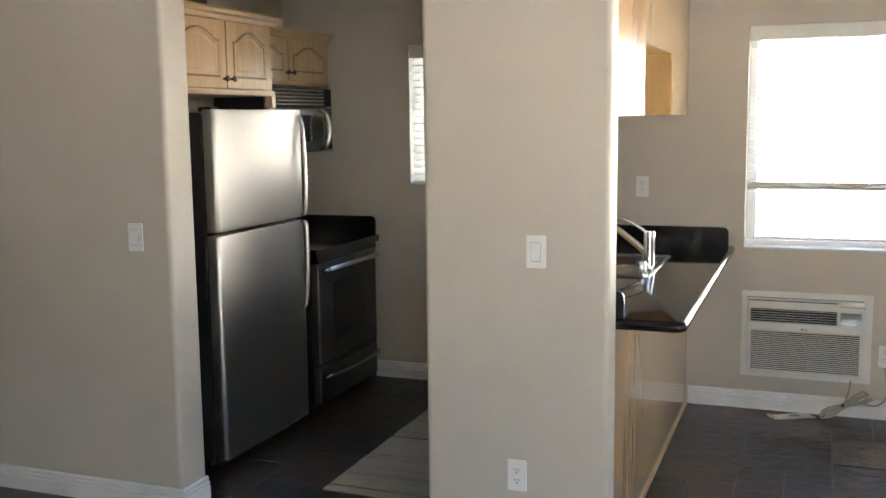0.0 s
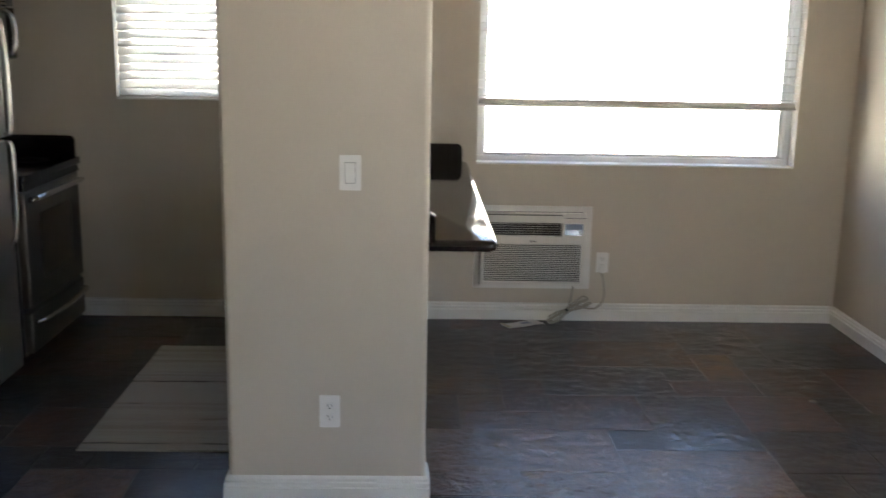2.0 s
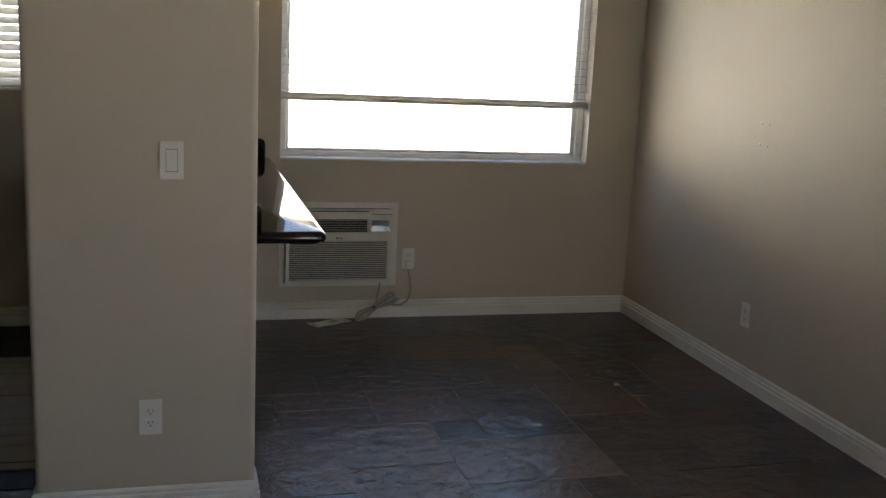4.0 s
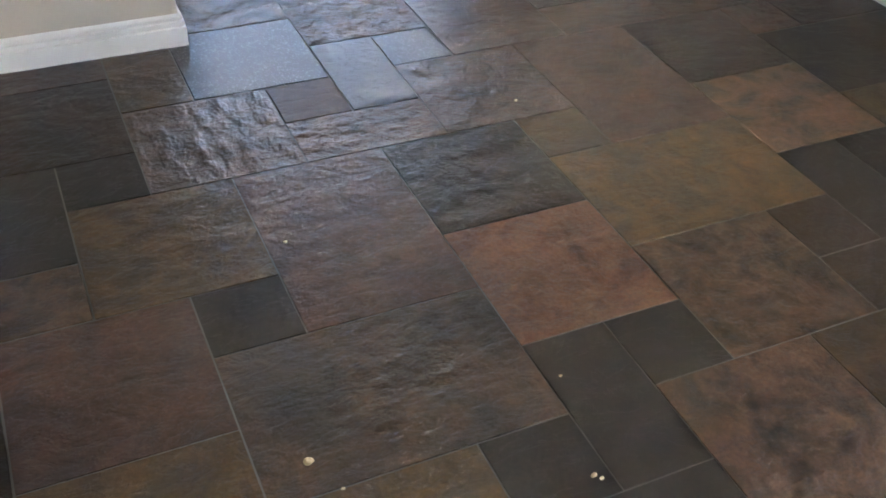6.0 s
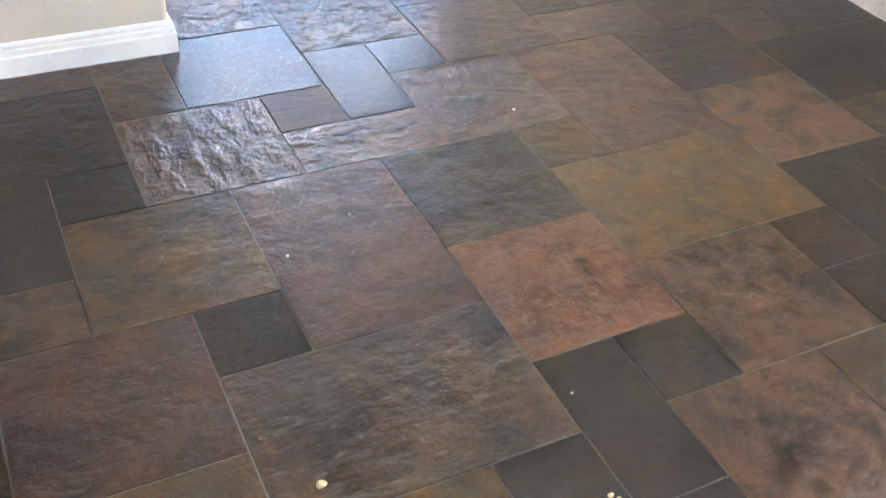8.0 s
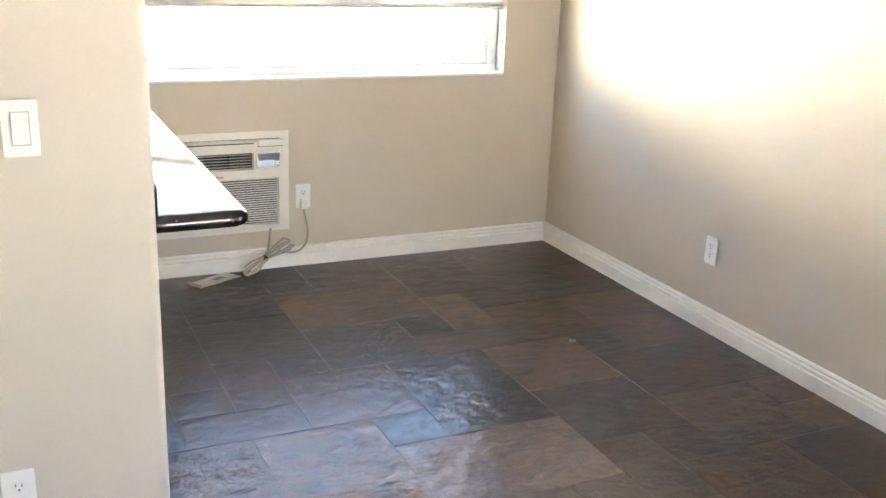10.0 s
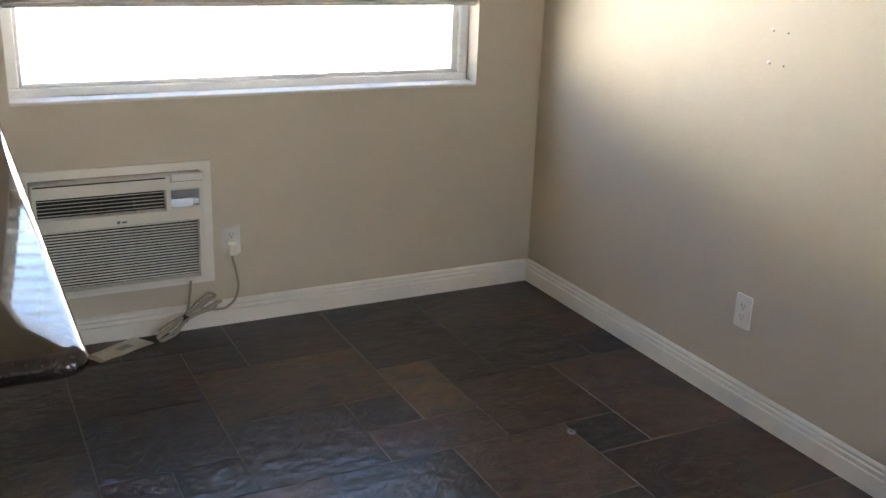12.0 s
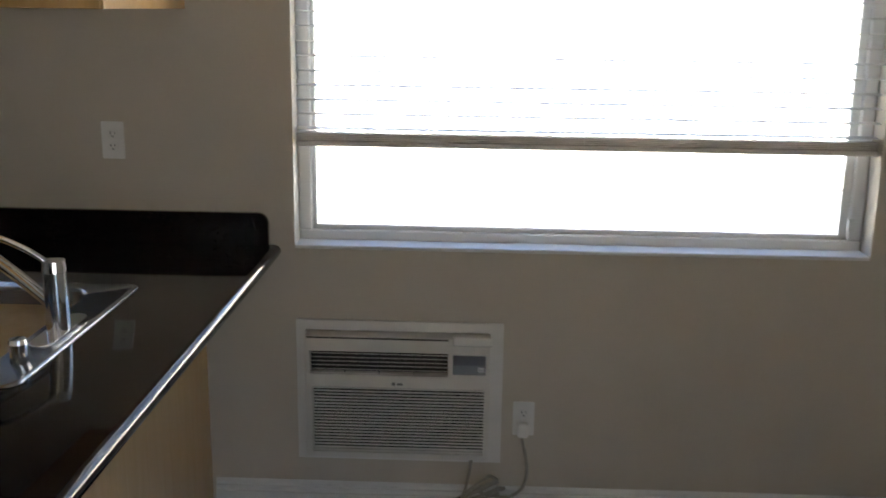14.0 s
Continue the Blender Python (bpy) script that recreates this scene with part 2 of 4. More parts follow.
M_CRUMB = plain("pale_crumb", (0.62, 0.5, 0.3), 0.8)
M_BOX = plain("dark_brown_tray", (0.06, 0.035, 0.02), 0.5)

# colour, gloss, depth of relief
SLATES = {
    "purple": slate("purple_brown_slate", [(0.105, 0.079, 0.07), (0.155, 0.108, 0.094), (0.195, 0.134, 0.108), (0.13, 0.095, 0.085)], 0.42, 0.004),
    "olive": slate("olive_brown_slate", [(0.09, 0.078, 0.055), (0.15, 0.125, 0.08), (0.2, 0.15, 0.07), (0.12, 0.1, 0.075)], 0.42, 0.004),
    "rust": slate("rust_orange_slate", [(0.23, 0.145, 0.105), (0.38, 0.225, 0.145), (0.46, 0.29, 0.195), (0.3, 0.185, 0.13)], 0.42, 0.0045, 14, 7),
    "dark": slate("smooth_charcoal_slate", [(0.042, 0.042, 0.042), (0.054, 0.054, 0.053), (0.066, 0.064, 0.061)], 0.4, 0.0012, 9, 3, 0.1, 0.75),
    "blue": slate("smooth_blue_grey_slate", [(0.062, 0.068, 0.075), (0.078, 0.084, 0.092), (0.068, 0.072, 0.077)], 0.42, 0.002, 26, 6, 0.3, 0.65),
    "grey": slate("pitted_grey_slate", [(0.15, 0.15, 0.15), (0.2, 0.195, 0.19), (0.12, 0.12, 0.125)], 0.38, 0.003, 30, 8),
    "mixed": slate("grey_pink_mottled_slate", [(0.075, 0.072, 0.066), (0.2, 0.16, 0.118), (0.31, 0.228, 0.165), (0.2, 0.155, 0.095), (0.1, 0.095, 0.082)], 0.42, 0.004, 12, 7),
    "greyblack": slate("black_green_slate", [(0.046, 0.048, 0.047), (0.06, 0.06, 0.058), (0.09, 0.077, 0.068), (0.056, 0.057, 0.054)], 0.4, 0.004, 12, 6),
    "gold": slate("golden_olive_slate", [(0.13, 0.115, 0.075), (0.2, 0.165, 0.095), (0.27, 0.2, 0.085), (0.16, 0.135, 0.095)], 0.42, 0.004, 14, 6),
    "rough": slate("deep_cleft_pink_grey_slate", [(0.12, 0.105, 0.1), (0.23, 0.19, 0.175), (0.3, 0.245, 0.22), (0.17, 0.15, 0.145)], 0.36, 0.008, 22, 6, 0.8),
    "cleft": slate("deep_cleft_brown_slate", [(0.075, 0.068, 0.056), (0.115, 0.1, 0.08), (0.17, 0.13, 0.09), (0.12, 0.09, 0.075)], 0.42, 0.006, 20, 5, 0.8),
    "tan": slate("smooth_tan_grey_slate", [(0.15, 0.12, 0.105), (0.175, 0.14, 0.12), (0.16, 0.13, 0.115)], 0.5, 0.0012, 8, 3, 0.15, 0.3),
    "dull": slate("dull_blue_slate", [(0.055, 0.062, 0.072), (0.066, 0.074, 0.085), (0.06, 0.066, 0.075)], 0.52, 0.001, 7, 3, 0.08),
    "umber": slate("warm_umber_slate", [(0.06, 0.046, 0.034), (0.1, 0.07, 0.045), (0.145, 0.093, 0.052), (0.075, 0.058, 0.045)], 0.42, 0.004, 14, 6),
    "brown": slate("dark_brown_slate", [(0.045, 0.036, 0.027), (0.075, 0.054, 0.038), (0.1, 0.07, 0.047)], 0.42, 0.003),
}


# ---- building blocks ----
def mesh_of(name, bm, material, smooth=None):
    me = bpy.data.meshes.new(name)
    bmesh.ops.recalc_face_normals(bm, faces=bm.faces)
    bm.normal_update()
    if smooth is not None:
        for e in bm.edges:
            e.smooth = len(e.link_faces) == 2 and e.calc_face_angle(0) < radians(smooth)
            if e.smooth:
                flat = [max(map(abs, f.normal)) > 0.9995 for f in e.link_faces]
                if flat[0] != flat[1] and e.link_faces[flat.index(True)].calc_area() > 0.002:
                    e.smooth = False
        for f in bm.faces:
            f.smooth = True
    bm.to_mesh(me)
    bm.free()
    me.materials.append(material)
    return me


def part(name, bm, material, parent=None, label="", smooth=None):
    ob = new(name, mesh_of(name, bm, material, smooth))
    if parent is not None:
        ob.parent = parent
    if label:
        ob["label"] = label
    return ob


def thing(name, at, label, category, group="", kind=""):
    ob = new(name)
    ob.location = at
    return tagged(ob, label, category, group, kind)


def under(ob, parent):
    """Hang a part built in world coordinates under a thing, or under one of its parts."""
    ob.parent = parent
    base, p = Vector((0, 0, 0)), parent
    while p is not None:
        base += p.location
        p = p.parent
    ob.location = -base
    return ob


def wpart(name, bm, material, parent, label="", smooth=None):
    """A part built in world coordinates under a thing whose Empty stands at its base."""
    return under(part(name, bm, material, None, label, smooth), parent)


def block(x0, x1, y0, y1, z0, z1, bev=0.0, seg=2, bm=None):
    bm = bm or bmesh.new()
    made = bmesh.ops.create_cube(bm, size=1, matrix=Matrix.Translation(((x0 + x1) / 2, (y0 + y1) / 2, (z0 + z1) / 2)) @ Matrix.Diagonal((abs(x1 - x0), abs(y1 - y0), abs(z1 - z0), 1)))
    if bev:
        vs = set(made["verts"])
        es = [e for e in bm.edges if e.verts[0] in vs and e.verts[1] in vs]
        bmesh.ops.bevel(bm, geom=es, offset=bev, segments=seg, profile=0.5, affect="EDGES")
    return bm


def rod(a, b, r0, r1=None, sides=20, bm=None):
    bm = bm or bmesh.new()
    a, b = Vector(a), Vector(b)
    m = Matrix.Translation((a + b) / 2) @ (b - a).to_track_quat("Z", "Y").to_matrix().to_4x4()
    bmesh.ops.create_cone(bm, cap_ends=True, segments=sides, radius1=r0, radius2=r0 if r1 is None else r1, depth=(b - a).length, matrix=m)
    return bm


def tube(points, r, sides=10, bm=None, flat=1.0):
    """A round bar along points, rounded by a spline."""
    bm = bm or bmesh.new()
    pts = [Vector(p) for p in points]
    line = []
    for i in range(len(pts) - 1):
        p0, p1, p2, p3 = pts[max(i - 1, 0)], pts[i], pts[i + 1], pts[min(i + 2, len(pts) - 1)]
        for k in range(6):
            t = k / 6
            line.append(0.5 * (2 * p1 + (p2 - p0) * t + (2 * p0 - 5 * p1 + 4 * p2 - p3) * t * t + (3 * p1 - p0 - 3 * p2 + p3) * t ** 3))
    line.append(pts[-1])
    rings, up = [], Vector((0.31, 0.17, 0.93)).normalized()
    for i, p in enumerate(line):
        d = (line[min(i + 1, len(line) - 1)] - line[max(i - 1, 0)]).normalized()
        s = d.cross(up).normalized()
        u = s.cross(d).normalized()
        up = u
        rings.append([bm.verts.new(p + r * (math.cos(2 * math.pi * k / sides) * s + flat * math.sin(2 * math.pi * k / sides) * u)) for k in range(sides)])
    for a, b in zip(rings, rings[1:]):
        for k in range(sides):
            bm.faces.new((a[k], a[(k + 1) % sides], b[(k + 1) % sides], b[k]))
    bm.faces.new(rings[0][::-1])
    bm.faces.new(rings[-1])
    return bm


def prism(outline, lo, hi, axis="z", bm=None, bev=0.0):
    """A flat outline drawn out from lo to hi along an axis. Outline in (x,y), (x,z) or (y,z)."""
    bm = bm or bmesh.new()
    put = {"z": lambda p, h: (p[0], p[1], h), "y": lambda p, h: (p[0], h, p[1]), "x": lambda p, h: (h, p[0], p[1])}[axis]
    a = [bm.verts.new(put(p, lo)) for p in outline]
    b = [bm.verts.new(put(p, hi)) for p in outline]
    n = len(outline)
    sides = [bm.faces.new((a[i], a[(i + 1) % n], b[(i + 1) % n], b[i])) for i in range(n)]
    ends = [bm.faces.new(a[::-1]), bm.faces.new(b)]
    if bev:
        es = {e for f in ends for e in f.edges}
        bmesh.ops.bevel(bm, geom=list(es), offset=bev, segments=3, profile=0.5, affect="EDGES")
    return bm


def rounded(x0, x1, y0, y1, radii, steps=6):
    """A rectangle's outline with corner radii (low-low, high-low, high-high, low-high)."""
    out = []
    for (cx, cy, sx_, sy_, a0), r in zip(((x0, y0, 1, 1, 180), (x1, y0, -1, 1, 270), (x1, y1, -1, -1, 0), (x0, y1, 1, -1, 90)), radii):
        if r <= 0:
            out.append((cx, cy))
            continue
        for k in range(steps + 1):
            a = radians(a0 + 90 * k / steps)
            out.append((cx + sx_ * r + r * math.cos(a), cy + sy_ * r + r * math.sin(a)))
    return out


def sweep(profile, path, bm=None):
    """A moulding: profile of (out, up) along a plan path, out to the right of the way, mitred at its corners."""
    bm = bm or bmesh.new()
    pts = [Vector((x, y, 0)) for x, y in path]
    rings = []
    for i, p in enumerate(pts):
        d0 = (pts[i] - pts[i - 1]).normalized() if i else None
        d1 = (pts[i + 1] - pts[i]).normalized() if i < len(pts) - 1 else None
        n0 = Vector((d0.y, -d0.x, 0)) if d0 else None
        n1 = Vector((d1.y, -d1.x, 0)) if d1 else None
        if n0 and n1:
            n = (n0 + n1).normalized()
            n /= max(n.dot(n0), 0.3)
        else:
            n = n0 or n1
        rings.append([bm.verts.new(p + n * o + Vector((0, 0, u))) for o, u in profile])
    k = len(profile)
    for a, b in zip(rings, rings[1:]):
        for i in range(k):
            bm.faces.new((a[i], a[(i + 1) % k], b[(i + 1) % k], b[i]))
    bm.faces.new(rings[0][::-1])
    bm.faces.new(rings[-1])
    return bm


def pierced(x0, x1, z0, z1, holes, y0, y1, along="x"):
    """A wall with rectangular openings that go through it."""
    xs = sorted({x0, x1, *(v for h in holes for v in h[:2])})
    zs = sorted({z0, z1, *(v for h in holes for v in h[2:])})
    bm = bmesh.new()
    cache = {}

    def vert(i, j, k):
        key = (i, j, k)
        if key not in cache:
            y = y1 if k else y0
            cache[key] = bm.verts.new((xs[i], y, zs[j]) if along == "x" else (y, xs[i], zs[j]))
        return cache[key]

    def solid(i, j):
        if not (0 <= i < len(xs) - 1 and 0 <= j < len(zs) - 1):
            return False
        cx, cz = (xs[i] + xs[i + 1]) / 2, (zs[j] + zs[j + 1]) / 2
        return not any(h[0] < cx < h[1] and h[2] < cz < h[3] for h in holes)

    for i in range(len(xs) - 1):
        for j in range(len(zs) - 1):
            if not solid(i, j):
                continue
            for k in (0, 1):
                bm.faces.new((vert(i, j, k), vert(i + 1, j, k), vert(i + 1, j + 1, k), vert(i, j + 1, k)))
            for (di, dj, a, b) in ((-1, 0, (0, 0), (0, 1)), (1, 0, (1, 0), (1, 1)), (0, -1, (0, 0), (1, 0)), (0, 1, (0, 1), (1, 1))):
                if not solid(i + di, j + dj):
                    bm.faces.new((vert(i + a[0], j + a[1], 0), vert(i + b[0], j + b[1], 0), vert(i + b[0], j + b[1], 1), vert(i + a[0], j + a[1], 1)))
    return bm


# ---- plan (metres) ----
NORTH, EAST, SOUTH, WEST = 5.52, 2.03, -2.3, -7.2
FACE, BACK = 3.22, 3.36             # the cross wall between living room and kitchen
OPEN_L, OPEN_R, STUB_E = -2.145, -1.04, -0.36
KITCHEN_W, CEIL = -2.90, 2.44
WIN = (-0.07, 1.72, 0.90, 2.10)      # dining window opening
KWIN = (-2.045, -1.13, 1.227, 2.07)  # kitchen window opening
ACW = (-0.045, 0.57, 0.205, 0.645)   # opening for the air conditioner
EWIN = (-0.2, 1.3, 0.6, 2.1)     # window opening in the long wall, beside the walk
SWIN = (1.2, 1.95, 0.02, 2.1)      # doorway behind the start


# ---- setting ----
def setting(name, bm, material, label, smooth=None):
    return tagged(part(name, bm, material, None, "", smooth), label, "", "", "structure")


setting("wall_north", pierced(KITCHEN_W - 0.15, EAST + 0.15, 0, CEIL, [WIN, KWIN, ACW], NORTH, NORTH + 0.16), M_WALL, "greige painted wall with two windows and air conditioner")
setting("wall_east", pierced(SOUTH - 0.15, NORTH, 0, CEIL, [EWIN], EAST, EAST + 0.15, "y"), M_WALL, "long greige painted plaster wall with one window opening")
setting("wall_south", pierced(WEST, EAST, 0, CEIL, [SWIN], SOUTH - 0.15, SOUTH), M_WALL, "greige painted wall with an open doorway")
setting("wall_west", block(WEST - 0.15, WEST, SOUTH - 0.15, BACK, 0, CEIL), M_WALL, "plain greige painted plaster wall")
setting("wall_kitchen_west", block(KITCHEN_W - 0.15, KITCHEN_W, BACK + 0.035, NORTH, 0, CEIL), M_WALL, "greige painted wall behind the kitchen units")
setting("wall_living", prism(rounded(WEST, OPEN_L, FACE, BACK + 0.035, (0, 0.018, 0.018, 0)), 0, CEIL), M_WALL, "greige painted wall with rounded end beside the kitchen", 40)
setting("wall_stub", prism(rounded(OPEN_R, STUB_E, FACE, BACK - 0.005, (0.018, 0.018, 0.018, 0.018)), 0, CEIL), M_WALL, "short greige painted wall with rounded plaster corners", 40)
setting("ceiling", block(WEST - 0.15, EAST + 0.15, SOUTH - 0.15, NORTH + 0.16, CEIL, CEIL + 0.12), M_CEIL, "plain off-white painted flat ceiling")
# unseen roof; its deep south overhang is added to keep direct sun out
setting("roof", block(WEST - 0.6, EAST + 0.6, SOUTH - 1.8, NORTH + 0.3, CEIL + 0.24, CEIL + 0.4), M_ROOF, "unseen flat grey roof with overhang added to block sun")

BASE = [(0, 0), (0.017, 0), (0.017, 0.058), (0.0165, 0.0605), (0.010, 0.0625), (0.010, 0.0675), (0.0145, 0.0695), (0.0145, 0.0785), (0.0135, 0.080), (0.007, 0.0815), (0.007, 0.0865), (0.010, 0.088), (0.0105, 0.094), (0.004, 0.101), (0, 0.102)]
setting("baseboard_north", sweep(BASE, [(STUB_E + 0.008, NORTH), (EAST - 0.0165, NORTH)]), M_TRIM, "white moulded baseboard under the dining window")
setting("baseboard_kitchen", sweep(BASE, [(-2.297, NORTH), (-1.0, NORTH)]), M_TRIM, "white moulded baseboard along the kitchen wall")
setting("baseboard_east", sweep(BASE, [(EAST, NORTH - 0.001), (EAST, SOUTH)]), M_TRIM, "white moulded baseboard with stepped top edge")
setting("baseboard_stub", sweep(BASE, [(OPEN_R, BACK - 0.006), (OPEN_R, FACE), (STUB_E, FACE), (STUB_E, BACK - 0.02)]), M_TRIM, "white moulded baseboard around the short wall")
setting("baseboard_living", sweep(BASE, [(WEST, FACE), (OPEN_L, FACE), (OPEN_L, BACK + 0.035)]), M_TRIM, "white moulded baseboard turning the wall end")

# outside
setting("ground", block(-300, 300, -300, 300, -0.25, -0.15), M_CONCRETE, "sunlit pale concrete ground around the house")


# unseen house, added to throw warm sunlight back through the north windows
def bounce_house():
    h = thing("house", (0, 12.0, -0.15), "unseen pale stucco house added to bounce sunlight indoors", "house")
    wpart("wall", pierced(-14, 16, -0.15, 2.6, [(-4, -2.6, 0.9, 2.0), (3.2, 4.8, 0.9, 2.0)], 11.0, 11.3), M_STUCCO, h)
    wpart("roof", prism([(10.8, 2.6), (10.8, 2.7), (14.5, 3.3), (18.4, 2.7), (18.4, 2.6)], -14.4, 16.4, "x"), M_ROOF, h)
    for x0, x1 in ((-4, -2.6), (3.2, 4.8)):
        wpart("window", block(x0, x1, 11.08, 11.12, 0.9, 2.0, 0.01), M_FRAME, h)
    wpart("back_wall", block(-14, 16, 18.0, 18.2, -0.15, 2.6), M_STUCCO, h)


bounce_house()


# ---- windows ----
def window(name, opening, label, bars, stile=0.014):
    x0, x1, z0, z1 = opening
    y0, y1 = NORTH + 0.085, NORTH + 0.13
    w = thing(name, ((x0 + x1) / 2, y0, z0), label, "window", "", "structure")
    f = 0.042
    bm = bmesh.new()
    for a in ((x0, x1, z0, z0 + f), (x0, x1, z1 - f, z1), (x0, x0 + f, z0 + f, z1 - f), (x1 - f, x1, z0 + f, z1 - f)):
        block(a[0], a[1], y0, y1, a[2], a[3], 0.004, 1, bm)
    for a in ((x0 + f, x1 - f, z0 + f, z0 + f + 0.016), (x0 + f, x0 + f + 0.014, z0 + f, z1 - f), (x1 - f - stile, x1 - f, z0 + f, z1 - f)):
        block(a[0], a[1], y0 + 0.014, y1 - 0.004, a[2], a[3], 0.003, 1, bm)
    wpart("window_frame", bm, M_FRAME, w)
    wpart("window_sill", block(x0, x1, NORTH - 0.004, y0 - 0.001, z0 - 0.001, z0 + 0.012, 0.004), M_TRIM, w)
    for i in range(bars):
        zz = z0 + f + (z1 - z0 - 2 * f) * (i + 1) / (bars + 1) if bars > 1 else z0 + 0.2
        wpart("glazing_bar", block(x0 + f, x1 - f, y0 + 0.02, y0 + 0.026, zz, zz + 0.004), M_FRAME, w)
    pane = wpart("pane", block(x0 + f, x1 - f, y0 + 0.028, y0 + 0.032, z0 + f, z1 - f), M_GLASS, w)
    pane.visible_shadow = False
    return w


w1 = window("window_1", WIN, "wide white aluminium window with a low latch", 1, 0.028)
wpart("latch", block(WIN[1] - 0.052, WIN[1] - 0.03, NORTH + 0.068, NORTH + 0.085, WIN[2] + 0.075, WIN[2] + 0.115, 0.004), M_PLATE, w1)
window("window_2", KWIN, "small white kitchen window behind slatted blind", 0)


def blind(opening, bottom, tilt, label, stack):
    """Venetian blind inside an opening: valance, slats, ladder cords, bottom rail."""
    x0, x1, z0, z1 = opening
    b = thing("window_blind", ((x0 + x1) / 2, NORTH + 0.035, bottom), label, "blind")
    yc = NORTH + 0.036
    wpart("headrail", block(x0 + 0.006, x1 - 0.006, yc - 0.026, yc + 0.026, z1 - 0.056, z1 - 0.002, 0.003), M_BLIND, b)
    bm = block(x0 + 0.003, x1 - 0.003, yc - 0.038, yc - 0.030, z1 - 0.082, z1 - 0.001, 0.003)
    block(x0 + 0.003, x1 - 0.003, yc - 0.041, yc - 0.037, z1 - 0.078, z1 - 0.068, 0.001, 1, bm)
    block(x0 + 0.003, x1 - 0.003, yc - 0.041, yc - 0.037, z1 - 0.016, z1 - 0.006, 0.001, 1, bm)
    wpart("valance", bm, M_BLIND, b)
    z, top = bottom + stack + 0.03, z1 - 0.075
    data = None
    while z < top:
        if data is None:
            n = 5
            sec = []
            for k in range(n + 1):
                u = -0.025 + 0.05 * k / n
                sec.append((u, 0.0008 * (1 - (u / 0.025) ** 2)))
            prof = [(u, v + 0.0008) for u, v in sec] + [(u, v - 0.0008) for u, v in sec[::-1]]
            data = mesh_of("slat", prism(prof, x0 + 0.008, x1 - 0.008, "x"), M_BLIND)
        s = new("slat", data)
        s.parent = b
        s.location = Vector((0, yc, z)) - b.location
        s.rotation_euler = (radians(tilt + random.uniform(-1.2, 1.2)), 0, radians(random.uniform(-0.06, 0.06)))
        z += 0.044
    wpart("bottom_rail", block(x0 + 0.008, x1 - 0.008, yc - 0.026, yc + 0.026, bottom, bottom + 0.018, 0.004), M_RAIL, b, "bottom rail with its shade in the grey")
    for k in range(int(stack / 0.0058)):
        zz = bottom + 0.0205 + k * 0.0058
        wob = random.uniform(-0.002, 0.002)
        # stacked slats take the shaded grey as well
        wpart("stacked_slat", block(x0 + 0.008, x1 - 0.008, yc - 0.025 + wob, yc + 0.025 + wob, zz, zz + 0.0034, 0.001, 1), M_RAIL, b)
    n = 3 if x1 - x0 > 1.2 else 2
    for i in range(n):
        x = x0 + 0.16 + (x1 - x0 - 0.32) * i / (n - 1)
        for y in (yc - 0.027, yc + 0.027):
            wpart("ladder_cord", rod((x, y, bottom + 0.01), (x, y, z1 - 0.06), 0.0011, sides=6), M_BLIND, b)
    return b


blind(WIN, 1.222, 2.0, "white slatted blind raised halfway up the window", 0.024)
blind(KWIN, 1.232, 50.0, "white slatted blind lowered over the kitchen window", 0.0)


# ---- kitchen: worktops ----
TOP = 0.91
SINK = (-0.90, -0.392, 4.285, 5.02)   # outer rim of the sink
top = thing("worktop", (-0.56, 4.4, TOP - 0.042), "polished dark granite peninsula worktop with rounded edge", "worktop")
bm = bmesh.new()
outer = rounded(-1.03, -0.115, BACK + 0.002, NORTH - 0.002, (0, 0.035, 0.0, 0))
hole = rounded(SINK[0] + 0.02, SINK[1] - 0.02, SINK[2] + 0.02, SINK[3] - 0.02, (0.05,) * 4)
HALF = 0.021
prof = [(HALF - HALF * math.cos(a), HALF * math.sin(a)) for a in [math.pi * (k / 8 - 0.5) for k in range(9)]]


def inset(outline, d):
    (ax, ay), (bx, by) = (-1.03, BACK + 0.002), (-0.115, NORTH - 0.002)
    out = []
    for x, y in outline:
        out.append((x if x < -1.0 else x - d, min(y + d, by) if y < 4 else y))
    return out


loops = [[bm.verts.new((x, y, TOP - HALF + z)) for x, y in inset(outer, d)] for d, z in prof]
for a, b in zip(loops, loops[1:]):
    for i in range(len(a)):
        bm.faces.new((a[i], a[(i + 1) % len(a)], b[(i + 1) % len(b)], b[i]))
for ring, z in ((loops[-1], TOP), (loops[0], TOP - 2 * HALF)):
    h = [bm.verts.new((x, y, z)) for x, y in hole]
    es = [bm.edges.get((ring[i], ring[(i + 1) % len(ring)])) for i in range(len(ring))]
    es += [bm.edges.new((h[i], h[(i + 1) % len(h)])) for i in range(len(h))]
    bmesh.ops.triangle_fill(bm, edges=es, use_beauty=True)
wpart("slab", bm, M_GRANITE, top, "", 50)
wpart("splash_north", prism(rounded(-1.03, -0.15, TOP + 0.0005, TOP + 0.103, (0, 0, 0.032, 0)), NORTH - 0.0225, NORTH - 0.001, "y", bev=0.003), M_GRANITE, top, "", 40)
wpart("splash_south", prism(rounded(-1.03, -0.335, TOP + 0.0005, TOP + 0.103, (0, 0, 0.032, 0)), BACK + 0.001, BACK + 0.0225, "y", bev=0.003), M_GRANITE, top, "", 40)

side_top = thing("counter_strip", (-2.58, 5.47, TOP - 0.04), "narrow dark granite counter strip beside the range", "worktop")
wpart("slab", block(KITCHEN_W + 0.001, -2.265, 5.425, NORTH - 0.001, TOP - 0.04, TOP, 0.006), M_GRANITE, side_top)
